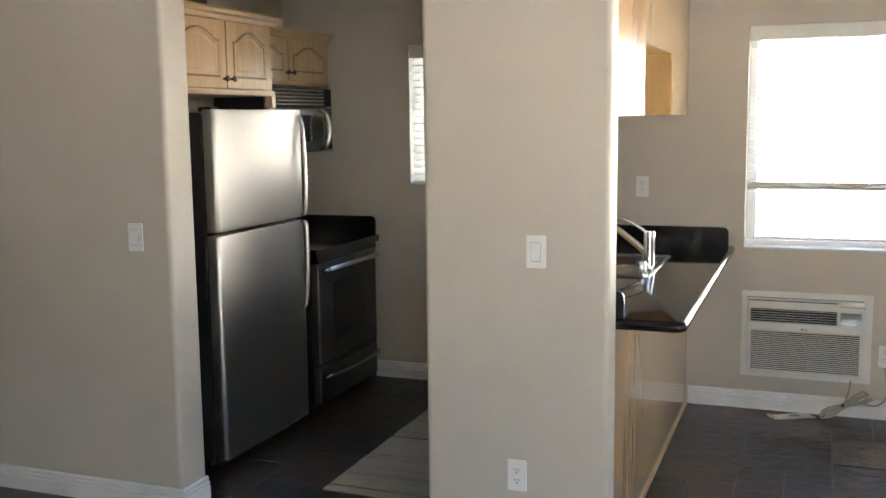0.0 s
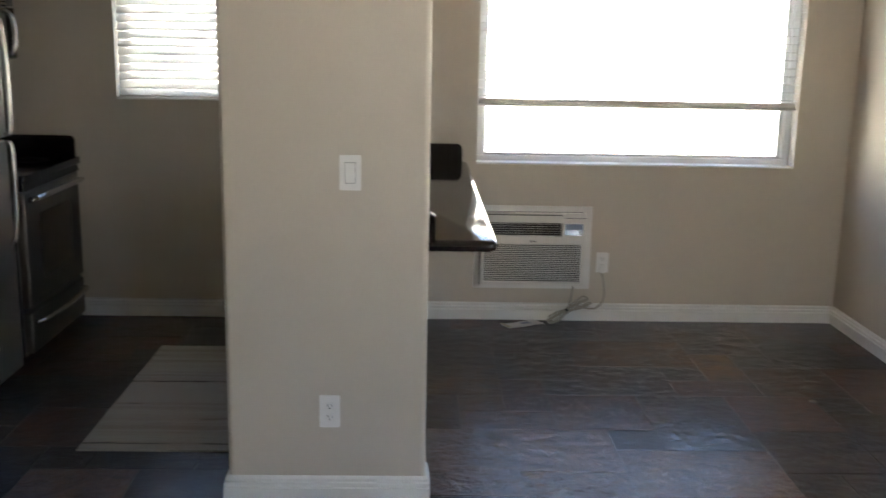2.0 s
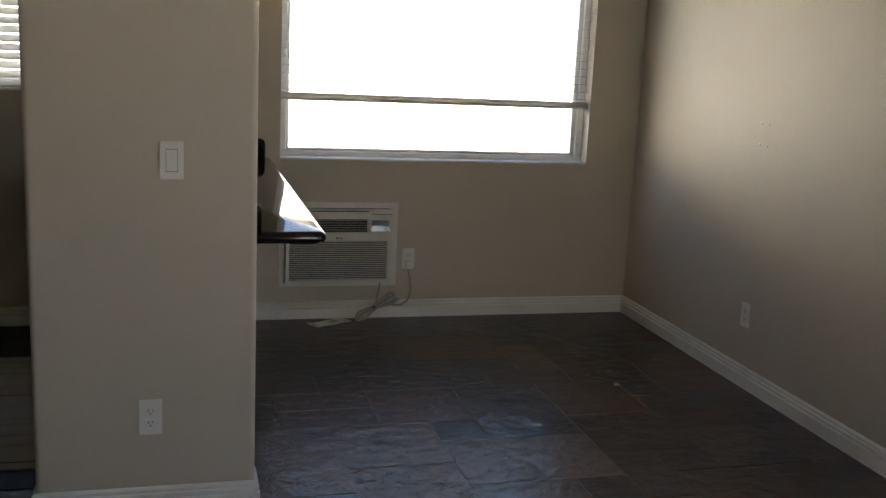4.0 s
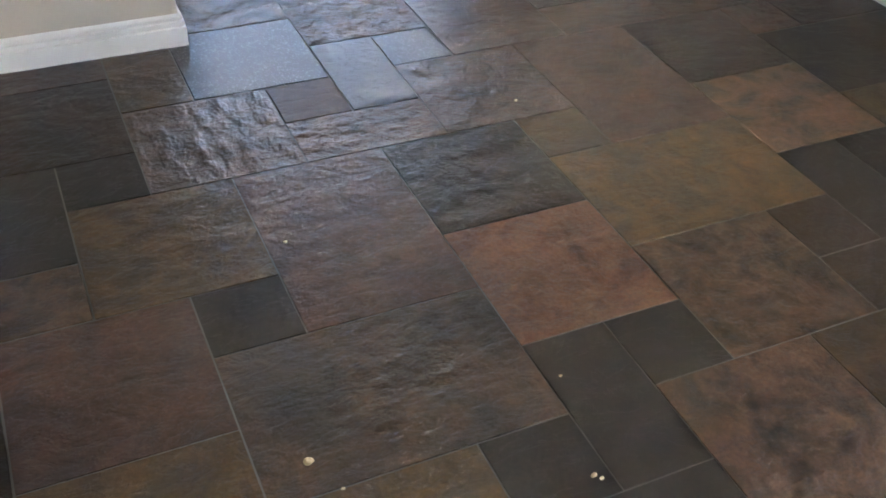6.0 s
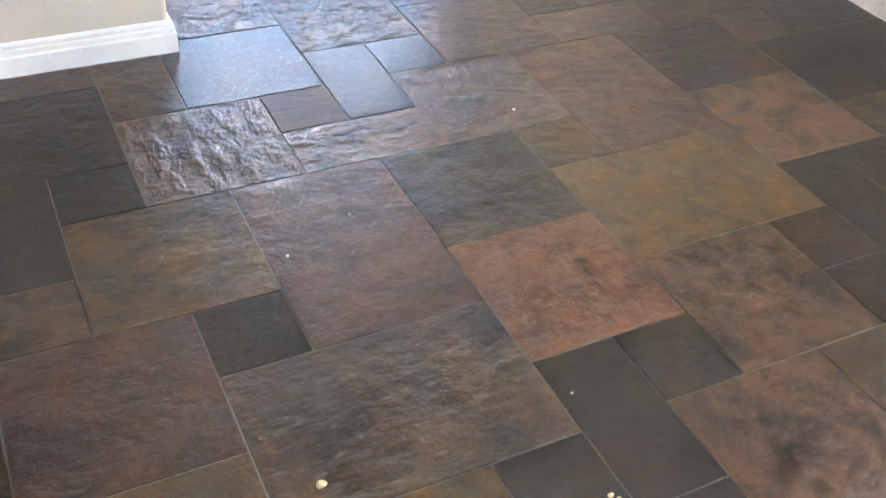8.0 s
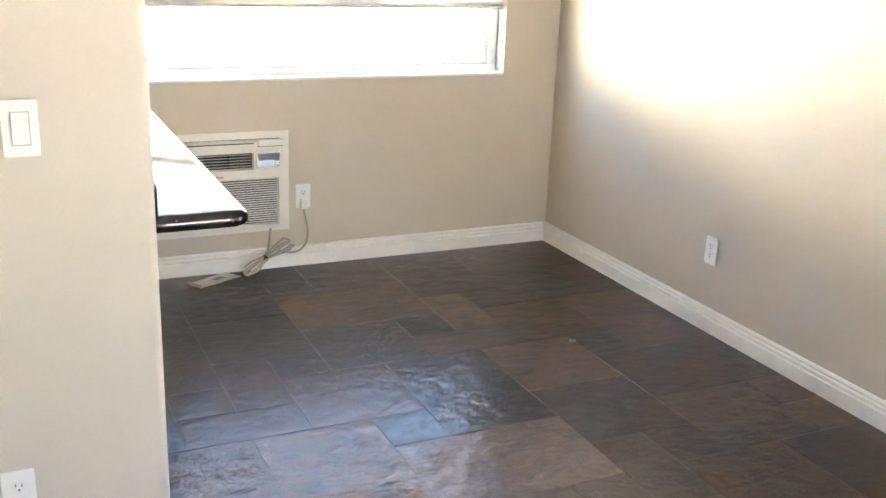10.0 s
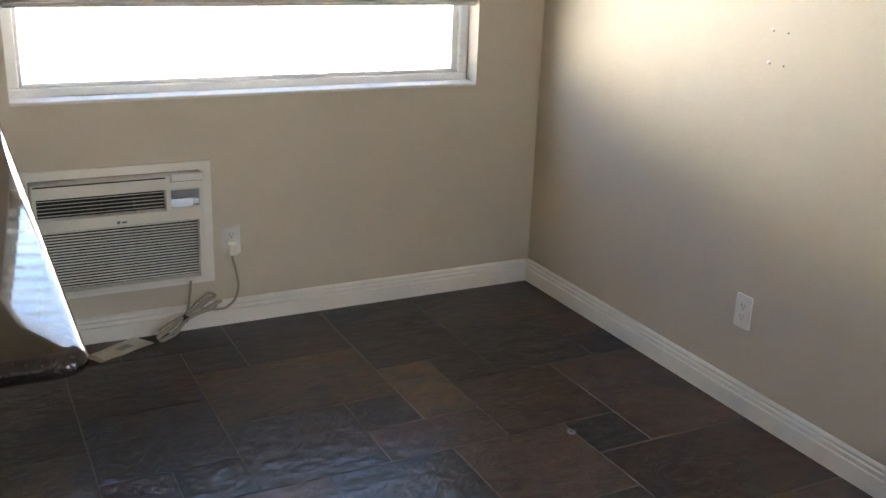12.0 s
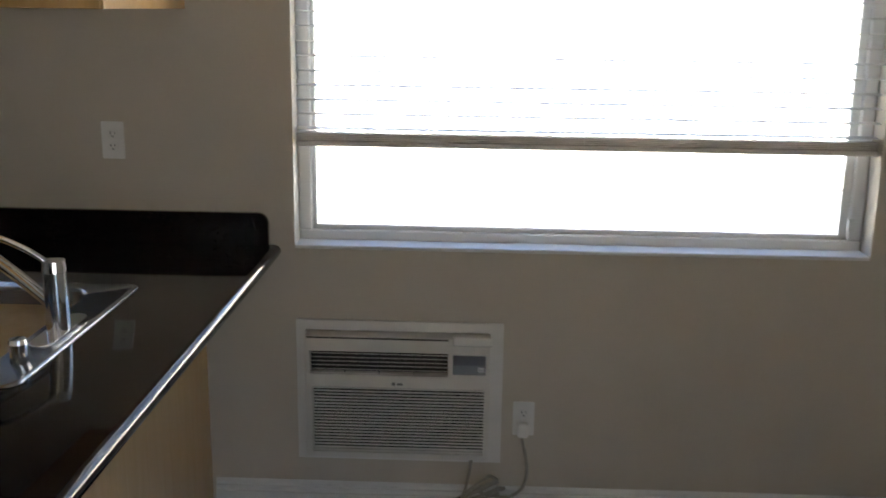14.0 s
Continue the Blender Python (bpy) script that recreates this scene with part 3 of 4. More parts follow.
wpart("splash", prism(rounded(KITCHEN_W + 0.001, -2.285, TOP + 0.0005, TOP + 0.115, (0, 0, 0.03, 0)), NORTH - 0.022, NORTH - 0.001, "y", bev=0.003), M_GRANITE, side_top, "", 40)
wpart("filler_panel", block(KITCHEN_W + 0.001, -2.30, 5.43, NORTH - 0.001, 0.0, TOP - 0.041), M_BLACK, side_top)

# peninsula base with its glossy back panel
base = thing("base_cabinet", (-0.68, 4.4, 0), "honey maple peninsula cabinet with glossy back panel", "cabinet")
wpart("body", block(-0.985, -0.385, BACK + 0.001, NORTH - 0.001, 0.09, TOP - 0.043), M_MAPLE, base)
wpart("plinth", block(-0.93, -0.40, BACK + 0.001, NORTH - 0.001, 0, 0.0895), M_BLACK, base)
wpart("back_panel", block(-0.3845, -0.365, BACK + 0.001, NORTH - 0.0005, 0.0, TOP - 0.043, 0.001, 1), M_MAPLE, base)
wpart("shoe_strip", prism([(-0.3648, 0), (-0.352, 0), (-0.353, 0.008), (-0.357, 0.014), (-0.3648, 0.016)], BACK + 0.04, NORTH - 0.017, "y"), M_MAPLE_PALE, base, "pale wooden floor strip")

# upper cabinets over the peninsula
for y0, y1, z0, text in ((BACK + 0.001, 4.066, 1.63, "glossy honey maple wall cabinet beside the short wall"), (4.0665, 4.8655, 1.925, "shallow honey maple wall cabinet above the sink"), (4.866, NORTH - 0.001, 1.63, "glossy honey maple wall cabinet beside the outer wall")):
    c = thing("wall_cabinet", (-0.55, (y0 + y1) / 2, z0), text, "cabinet", "wall cabinets over the peninsula")
    wpart("body", block(-0.70, -0.394, y0, y1, z0, CEIL - 0.002, 0.0015, 1), M_MAPLE, c)
    wpart("back_panel", block(-0.3935, -0.385, y0, y1, z0, CEIL - 0.002, 0.001, 1), M_MAPLE, c)

# ---- sink and tap ----
sink = thing("sink", (-0.65, 4.65, TOP), "stainless steel drop-in sink with raised rim", "sink")
bm = bmesh.new()
R = lambda d, r: rounded(SINK[0] + d, SINK[1] - d, SINK[2] + d, SINK[3] - d, (r,) * 4)
B = lambda d, r: rounded(SINK[0] + 0.045 + d, SINK[1] - 0.105 - d, SINK[2] + 0.045 + d, SINK[3] - 0.045 - d, (r,) * 4)
stack = [(R(0.0, 0.03), TOP + 0.0005), (R(0.002, 0.03), TOP + 0.005), (R(0.008, 0.028), TOP + 0.007), (R(0.013, 0.026), TOP + 0.0035), (B(0.0, 0.06), TOP + 0.003), (B(0.008, 0.06), TOP - 0.006), (B(0.012, 0.06), TOP - 0.15), (B(0.04, 0.05), TOP - 0.178)]
rings = [[bm.verts.new((x, y, z)) for x, y in o] for o, z in stack]
for a, b in zip(rings, rings[1:]):
    for i in range(len(a)):
        bm.faces.new((a[i], a[(i + 1) % len(a)], b[(i + 1) % len(b)], b[i]))
bm.faces.new(rings[-1])
wpart("basin", bm, M_SINK, sink, "", 60)
wpart("drain", rod((-0.68, 4.65, TOP - 0.1775), (-0.68, 4.65, TOP - 0.173), 0.045), M_CHROME, sink)

tap = thing("kitchen_tap", (-0.445, 4.62, TOP + 0.0035), "chrome single-lever kitchen tap on the sink", "tap")
wpart("base_plate", prism(rounded(-0.472, -0.418, 4.50, 4.74, (0.026,) * 4), TOP + 0.0035, TOP + 0.0105, "z", bev=0.002), M_CHROME, tap, "", 40)
bm = rod((-0.445, 4.62, TOP + 0.0105), (-0.445, 4.62, TOP + 0.145), 0.027, 0.0255, 28)
rod((-0.445, 4.62, TOP + 0.147), (-0.445, 4.62, TOP + 0.172), 0.0275, 0.025, 28, bm)
rod((-0.445, 4.62, TOP + 0.145), (-0.445, 4.62, TOP + 0.147), 0.0235, None, 28, bm)
wpart("body", bm, M_CHROME, tap, "", 40)
wpart("spout", tube([(-0.455, 4.622, TOP + 0.066), (-0.53, 4.632, TOP + 0.125), (-0.62, 4.645, TOP + 0.185), (-0.67, 4.652, TOP + 0.195), (-0.69, 4.655, TOP + 0.17)], 0.0145, 14), M_CHROME, tap, "", 50)
wpart("lever", tube([(-0.455, 4.62, TOP + 0.163), (-0.50, 4.61, TOP + 0.197), (-0.56, 4.60, TOP + 0.226), (-0.62, 4.59, TOP + 0.232)], 0.007, 10), M_CHROME, tap, "", 50)
cap = thing("air_gap_cap", (-0.445, 4.42, TOP + 0.0035), "short chrome air gap cap on the sink rim", "tap fitting")
bm = rod((-0.445, 4.42, TOP + 0.0035), (-0.445, 4.42, TOP + 0.045), 0.0185, 0.018, 24)
rod((-0.445, 4.42, TOP + 0.045), (-0.445, 4.42, TOP + 0.055), 0.0195, 0.017, 24, bm)
wpart("cap", bm, M_CHROME, cap, "", 40)

# ---- refrigerator ----
FX, FY0, FY1, FH = -2.235, 3.70, 4.505, 1.68
fr = thing("refrigerator", ((KITCHEN_W + FX) / 2, (FY0 + FY1) / 2, 0), "stainless top-freezer refrigerator with black sides", "refrigerator")
wpart("body", block(KITCHEN_W + 0.02, FX - 0.075, FY0 + 0.004, FY1 - 0.004, 0.04, FH - 0.012, 0.006), M_BLACK, fr, "black cabinet sides")
wpart("gasket", block(FX - 0.0745, FX - 0.064, FY0 + 0.012, FY1 - 0.012, 0.10, FH - 0.02), M_RUBBER, fr)
doors = {}
for nm, z0, z1 in (("freezer_door", 1.124, FH), ("lower_door", 0.052, 1.106)):
    d = doors[nm[:5]] = wpart(nm, prism(rounded(FX - 0.063, FX, FY0, FY1, (0.004, 0.022, 0.022, 0.004)), z0, z1, "z", bev=0.005), M_STEEL_DOOR, fr, "", 40)
    wpart(nm + "_edge", block(FX - 0.0635, FX - 0.02, FY1 - 0.02, FY1 + 0.0015, z0 + 0.006, z1 - 0.006, 0.002, 1), M_BLACK, d, "black plastic door edge")
for nm, za, zb in (("freezer_handle", 1.14, 1.47), ("lower_handle", 0.66, 1.09)):
    y = FY1 - 0.03
    if nm == "freezer_handle":
        pts = [(FX - 0.002, y, 1.135), (FX + 0.024, y, 1.150), (FX + 0.03, y, 1.26), (FX + 0.028, y, 1.45), (FX + 0.016, y, 1.60), (FX - 0.002, y, 1.65)]
    else:
        pts = [(FX - 0.002, y, 1.098), (FX + 0.024, y, 1.085), (FX + 0.03, y, 0.97), (FX + 0.028, y, 0.80), (FX + 0.016, y, 0.68), (FX - 0.002, y, 0.64)]
    wpart(nm, tube(pts, 0.011, 12), M_HANDLE, doors[nm[:5]], "slim curved steel handle", 50)
    wpart(nm + "_back", block(FX + 0.0005, FX + 0.006, y + 0.016, y + 0.032, za, zb + (0.15 if nm == "freezer_handle" else 0), 0.002, 1), M_BLACK, doors[nm[:5]])
wpart("hinge_cover", block(FX - 0.09, FX - 0.02, FY0 + 0.01, FY0 + 0.07, FH - 0.0115, FH + 0.012, 0.004), M_BLACK, fr)
wpart("kick_grille", block(FX - 0.09, FX - 0.055, FY0 + 0.02, FY1 - 0.02, 0.012, 0.047, 0.004), M_BLACK, fr)
for y in (FY0 + 0.06, FY1 - 0.06):
    wpart("foot", rod((FX - 0.12, y, 0), (FX - 0.12, y, 0.041), 0.02, sides=12), M_RUBBER, fr)

# ---- range ----
RX, RY0, RY1 = -2.245, 4.655, 5.42
rg = thing("range", ((KITCHEN_W + RX) / 2, (RY0 + RY1) / 2, 0), "stainless electric range with black glass cooktop", "range")
wpart("body", block(KITCHEN_W + 0.02, RX - 0.045, RY0, RY1, 0.03, 0.885, 0.003), M_BLACK, rg, "black side panels")
wpart("cooktop", prism(rounded(KITCHEN_W + 0.02, RX + 0.012, RY0 - 0.004, RY1 + 0.003, (0.004, 0.02, 0.02, 0.004)), 0.8855, 0.921, "z", bev=0.006), M_BLACK_GLASS, rg, "", 40)
wpart("control_panel", prism([(RX - 0.044, 0.845), (RX + 0.004, 0.845), (RX - 0.004, 0.885), (RX - 0.044, 0.885)], RY0 + 0.002, RY1 - 0.002, "y"), M_BLACK_GLASS, rg)
dr = wpart("oven_door", block(RX - 0.044, RX, RY0 + 0.004, RY1 - 0.004, 0.275, 0.84, 0.008), M_STEEL_DARK, rg)
wpart("oven_window", prism(rounded(4.84, 5.27, 0.385, 0.715, (0.02,) * 4), RX - 0.002, RX + 0.0025, "x", bev=0.001), M_BLACK_GLASS, dr, "dark oven window glass")
wpart("door_handle", tube([(RX - 0.002, RY0 + 0.06, 0.795), (RX + 0.042, RY0 + 0.075, 0.808), (RX + 0.052, (RY0 + RY1) / 2, 0.812), (RX + 0.042, RY1 - 0.075, 0.808), (RX - 0.002, RY1 - 0.06, 0.795)], 0.0135, 12), M_HANDLE, dr, "bowed steel handle", 50)
dw = wpart("drawer", block(RX - 0.044, RX - 0.001, RY0 + 0.004, RY1 - 0.004, 0.05, 0.252, 0.008), M_STEEL_DARK, rg)
wpart("drawer_handle", tube([(RX - 0.003, RY0 + 0.05, 0.195), (RX + 0.034, RY0 + 0.075, 0.203), (RX + 0.042, (RY0 + RY1) / 2, 0.198), (RX + 0.034, RY1 - 0.075, 0.203), (RX - 0.003, RY1 - 0.05, 0.195)], 0.0125, 12), M_HANDLE, dw, "bowed steel handle", 50)
for x in (RX - 0.1, KITCHEN_W + 0.1):
    for y in (RY0 + 0.05, RY1 - 0.05):
        wpart("foot", rod((x, y, 0), (x, y, 0.031), 0.018, sides=12), M_RUBBER, rg)
for x, y, r in ((-2.42, 4.84, 0.1), (-2.42, 5.23, 0.08), (-2.72, 4.84, 0.075), (-2.72, 5.23, 0.1)):
    bm = bmesh.new()
    bmesh.ops.create_circle(bm, segments=40, radius=r)
    bmesh.ops.translate(bm, verts=bm.verts, vec=(x, y, 0.9225))
    inner = bmesh.ops.extrude_edge_only(bm, edges=bm.edges)
    vs = [v for v in inner["geom"] if isinstance(v, bmesh.types.BMVert)]
    bmesh.ops.scale(bm, verts=vs, vec=(0.96, 0.96, 1), space=Matrix.Translation((-x, -y, 0)))
    wpart("burner_ring", bm, M_RUBBER, rg)

# ---- microwave ----
MX, MY0, MY1, MZ0, MZ1 = -2.545, 4.70, 5.465, 1.435, 1.815
mw = thing("microwave", (-2.72, (MY0 + MY1) / 2, MZ0), "stainless over-range microwave with louvred top vent", "microwave")
wpart("body", block(KITCHEN_W + 0.002, MX - 0.03, MY0, MY1, MZ0, MZ1, 0.003), M_BLACK, mw)
mf = wpart("front_frame", block(MX - 0.0295, MX, MY0, MY1, MZ0, 1.70, 0.006), M_STEEL_DARK, mw)
for k in range(5):
    z = 1.711 + k * 0.0205
    wpart("vent_slat", prism([(MX - 0.029, z), (MX - 0.001, z + 0.002), (MX - 0.004, z + 0.013), (MX - 0.029, z + 0.015)], MY0 + 0.004, MY1 - 0.1, "y"), M_HANDLE, mw)
wpart("vent_end", block(MX - 0.029, MX - 0.003, MY1 - 0.098, MY1 - 0.002, 1.705, MZ1 - 0.003, 0.003), M_BLACK, mw)
wpart("door_glass", prism(rounded(MY0 + 0.09, MY1 - 0.26, 1.50, 1.655, (0.012,) * 4), MX - 0.001, MX + 0.002, "x", bev=0.001), M_BLACK_GLASS, mf)
wpart("keypad", block(MX - 0.0005, MX + 0.0015, MY1 - 0.115, MY1 - 0.012, MZ0 + 0.012, 1.695, 0.001, 1), M_BLACK_GLASS, mf)
wpart("handle", tube([(MX - 0.002, MY1 - 0.17, 1.685), (MX + 0.045, MY1 - 0.165, 1.66), (MX + 0.06, MY1 - 0.16, 1.565), (MX + 0.045, MY1 - 0.165, 1.475), (MX - 0.002, MY1 - 0.17, 1.45)], 0.014, 12), M_HANDLE, mf, "bowed steel handle", 50)


# ---- wall cabinets with arched doors ----
def arched(y0, y1, z0, z1, rise, steps=14):
    pts = [(y0, z0), (y1, z0), (y1, z1 - rise)]
    for k in range(1, steps):
        t = k / steps
        y = y1 + (y0 - y1) * t
        s = math.sin(math.pi * min(max((t - 0.08) / 0.84, 0), 1))
        pts.append((y, z1 - rise + rise * s))
    pts.append((y0, z1 - rise))
    return pts


def arch_door(cab, x, y0, y1, z0, z1, knob_y):
    d = wpart("door", block(x, x + 0.02, y0, y1, z0, z1, 0.004), M_MAPLE_PALE, cab)
    g = 0.055
    ring_o = arched(y0 + g, y1 - g, z0 + g, z1 - g * 0.75, 0.05)
    ring_i = arched(y0 + g + 0.012, y1 - g - 0.012, z0 + g + 0.012, z1 - g * 0.75 - 0.012, 0.05)
    ring_p = arched(y0 + g + 0.034, y1 - g - 0.034, z0 + g + 0.034, z1 - g * 0.75 - 0.034, 0.046)
    bm = bmesh.new()
    loops = []
    for ring, h in ((ring_o, 0.0202), (ring_o, 0.0225), (ring_i, 0.0225), (ring_i, 0.0165), (ring_p, 0.0235)):
        loops.append([bm.verts.new((x + h, p[0], p[1])) for p in ring])
    for a, b in zip(loops, loops[1:]):
        for i in range(len(a)):
            bm.faces.new((a[i], a[(i + 1) % len(a)], b[(i + 1) % len(b)], b[i]))
    bm.faces.new(loops[-1])
    wpart("raised_panel", bm, M_MAPLE_PALE, d, "arched raised panel", 30)
    bm = bmesh.new()
    for ring, w in ((ring_o, 0.0045),):
        lo = [bm.verts.new((x + 0.0212, p[0], p[1])) for p in ring]
        cy, cz = (y0 + y1) / 2, (z0 + z1) / 2
        hi = [bm.verts.new((x + 0.0235, p[0] + (w if p[0] < cy else -w), p[1] + (w if p[1] < cz else -w))) for p in ring]
        out = [bm.verts.new((x + 0.0212, p[0] - (w if p[0] < cy else -w), p[1] - (w if p[1] < cz else -w))) for p in ring]
        for a, b in ((lo, hi), (hi, out)):
            for i in range(len(a)):
                bm.faces.new((a[i], a[(i + 1) % len(a)], b[(i + 1) % len(b)], b[i]))
    wpart("panel_bead", bm, M_MAPLE_BEAD, d, "dark brown bead")
    zk = z0 + 0.045
    bm = rod((x + 0.02, knob_y, zk), (x + 0.034, knob_y, zk), 0.006, 0.007, 12)
    bmesh.ops.create_uvsphere(bm, u_segments=14, v_segments=8, radius=0.0145, matrix=Matrix.Translation((x + 0.042, knob_y, zk)) @ Matrix.Diagonal((0.75, 1, 1, 1)))
    wpart("knob", bm, M_BRONZE, d, "dark bronze knob", 60)


M_MAPLE_BEAD = wood("dark_maple_bead", (0.16, 0.1, 0.055), (0.24, 0.155, 0.09), 0.4, "z", 0.1)
CROWN = [(0, 0), (0.006, 0.0), (0.012, 0.006), (0.02, 0.012), (0.03, 0.03), (0.04, 0.038), (0.046, 0.05), (0.046, 0.062), (0, 0.062)]


def wall_unit(x, y0, y1, z0, z1, doors, label):
    c = thing("wall_cabinet", ((KITCHEN_W + x) / 2, (y0 + y1) / 2, z0), label, "cabinet", "pale maple wall cabinets")
    wpart("body", block(KITCHEN_W + 0.001, x - 0.001, y0, y1, z0, z1, 0.002, 1), M_MAPLE_PALE, c)
    for a, b, k in doors:
        arch_door(c, x, a, b, z0 + 0.028, z1 - 0.006, k)
    wpart("bottom_rail", block(x, x + 0.018, y0, y1, z0, z0 + 0.025, 0.002, 1), M_MAPLE_EDGE, c)
    wpart("crown", sweep([(o, z1 - 0.012 + u) for o, u in CROWN], [(x, y0), (x, y1), (KITCHEN_W + 0.002, y1)]), M_MAPLE_EDGE, c, "stepped crown moulding")
    return c


big = wall_unit(-2.30, 3.40, 4.33, 1.748, 2.09, [(3.44, 3.888, 3.862), (3.896, 4.29, 3.922)], "pale maple cabinet with arched doors above the refrigerator")
wpart("end_stile", block(-2.32, -2.281, 4.294, 4.329, 1.69, 1.7475, 0.002, 1), M_MAPLE_PALE, big)
wall_unit(-2.58, 4.45, 5.46, 1.825, 2.095, [(4.47, 4.962, 4.935), (4.97, 5.45, 4.997)], "pale maple cabinet with two doors above the microwave")
tray = thing("tray", (-2.45, 3.72, 2.14), "low dark tray on top of the cabinet", "tray")
bm = block(-2.58, -2.34, 3.60, 3.85, 2.079, 2.18, 0.01)
wpart("shell", bm, M_BOX, tray)

# ---- rug ----
rug = thing("rug", (-1.38, 4.28, 0), "flat woven beige rug with thin dark stripes", "rug")
bm = bmesh.new()
nx, ny = 10, 24
x0, x1, y0, y1 = -1.705, -1.06, 3.63, 4.93
grid = []
for j in range(ny + 1):
    row = []
    for i in range(nx + 1):
        u, v = i / nx, j / ny
        x, y = x0 + (x1 - x0) * u, y0 + (y1 - y0) * v
        edge = 0.004 * noise.noise(Vector((x * 5, y * 5, 3))) if i in (0, nx) or j in (0, ny) else 0
        row.append(bm.verts.new((x + edge, y + edge, 0.011 + 0.0018 * noise.noise(Vector((x * 6, y * 9, 0))))))
    grid.append(row)
for j in range(ny):
    for i in range(nx):
        bm.faces.new((grid[j][i], grid[j][i + 1], grid[j + 1][i + 1], grid[j + 1][i]))
rim = bmesh.ops.extrude_edge_only(bm, edges=[e for e in bm.edges if e.is_boundary])
for v in rim["geom"]:
    if isinstance(v, bmesh.types.BMVert):
        v.co.z = 0.003
wpart("weave", bm, M_RUG, rug, "", 40)


# ---- air conditioner ----
AY = NORTH
ac = thing("air_conditioner", (0.265, AY, 0.2), "ivory through-wall air conditioner in a white surround", "air conditioner")
ox0, ox1, oz0, oz1 = -0.07, 0.596, 0.19, 0.668
bm = pierced(ox0, ox1, oz0, oz1, [(ox0 + 0.03, ox1 - 0.0425, oz0 + 0.018, oz1 - 0.032)], AY - 0.014, AY - 0.0005)
wpart("surround", bm, M_AC_TRIM, ac)
bx0, bx1, bz0, bz1 = -0.033, 0.551, 0.22, 0.628
# near-black sleeve carries the shade of the gap round the casing
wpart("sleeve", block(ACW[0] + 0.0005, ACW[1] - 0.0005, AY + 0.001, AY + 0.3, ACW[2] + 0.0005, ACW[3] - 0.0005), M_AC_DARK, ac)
gx0, gx1, gz0, gz1 = -0.022, 0.42, 0.502, 0.58
lx0, lx1, lz0, lz1 = -0.016, 0.537, 0.234, 0.46
face = pierced(bx0, bx1, bz0, bz1, [(gx0, gx1, gz0, gz1), (lx0, lx1, lz0, lz1)], AY - 0.058, AY - 0.020)
wpart("front_panel", face, M_AC, ac)
bm = bmesh.new()
for a in ((bx0 - 0.001, bx1 + 0.001, bz1, bz1 + 0.003), (bx0 - 0.001, bx1 + 0.001, bz0 - 0.003, bz0)):
    block(a[0], a[1], AY - 0.057, AY, a[2], a[3], 0.001, 1, bm)
for a in ((bx0 - 0.003, bx0), (bx1, bx1 + 0.003)):
    block(a[0], a[1], AY - 0.057, AY, bz0 - 0.003, bz1 + 0.003, 0.001, 1, bm)
wpart("casing_rim", bm, M_AC, ac)
# sheet added behind both openings, the cavity's shade as its colour
wpart("grille_shade_sheet", block(gx0 - 0.005, lx1 + 0.005, AY - 0.0195, AY - 0.012, lz0 - 0.004, gz1 + 0.004), M_AC_DARK, ac)
for k in range(6):
    z = gz0 + 0.004 + k * 0.0132
    wpart("grille_slat", prism([(AY - 0.058, z), (AY - 0.058, z + 0.0024), (AY - 0.0555, z + 0.0022), (AY - 0.0555, z + 0.0004)], gx0, gx1, "x"), M_AC, ac)
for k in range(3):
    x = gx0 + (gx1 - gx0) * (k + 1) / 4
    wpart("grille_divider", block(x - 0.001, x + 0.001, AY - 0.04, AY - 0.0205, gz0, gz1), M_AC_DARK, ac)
n = 21
for k in range(n):
    z = lz0 + (lz1 - lz0) * (k + 0.5) / n
    wpart("louvre", prism([(AY - 0.059, z), (AY - 0.058, z + 0.004), (AY - 0.054, z + 0.0036), (AY - 0.054, z + 0.0005)], lx0, lx1, "x"), M_AC, ac)
wpart("control_frame", block(0.428, 0.546, AY - 0.0605, AY - 0.0575, 0.506, 0.582, 0.002, 1), M_AC, ac)
film = wpart("control_film", block(0.436, 0.54, AY - 0.0615, AY - 0.060, 0.512, 0.577, 0.0005, 1), M_SILVER, ac, "silver control film")
wpart("display", block(0.438, 0.538, AY - 0.0625, AY - 0.061, 0.544, 0.575, 0.0005, 1), M_DISPLAY, film)
for k in range(3):
    wpart("button", block(0.515, 0.536, AY - 0.0635, AY - 0.061, 0.514 + k * 0.009, 0.520 + k * 0.009, 0.001, 1), M_GREY if k == 0 else M_PLATE, film)
wpart("air_filter_tab", block(0.436, 0.556, AY - 0.076, AY - 0.0575, 0.612, 0.641, 0.005, 2), M_AC_TRIM, ac)
wpart("badge_dot", rod((0.247, AY - 0.060, 0.474), (0.247, AY - 0.0575, 0.474), 0.0062, sides=18), M_GREY, ac, "round grey badge")
wpart("badge_bar", block(0.258, 0.276, AY - 0.0595, AY - 0.0575, 0.470, 0.477), M_GREY, ac, "short grey printed bar")
# dark strip on the panel, painted as the shadow under the tab
wpart("tab_shadow_strip", block(0.436, 0.556, AY - 0.0587, AY - 0.0575, 0.607, 0.6115), M_SLOT, ac)
# dark strip on the panel, painted as the shaded gap at its top
wpart("top_gap_shade", block(bx0 + 0.002, bx1 - 0.13, AY - 0.0587, AY - 0.0575, bz1 - 0.006, bz1 - 0.0005), M_SLOT, ac, "dark strip for the shaded gap along the casing")

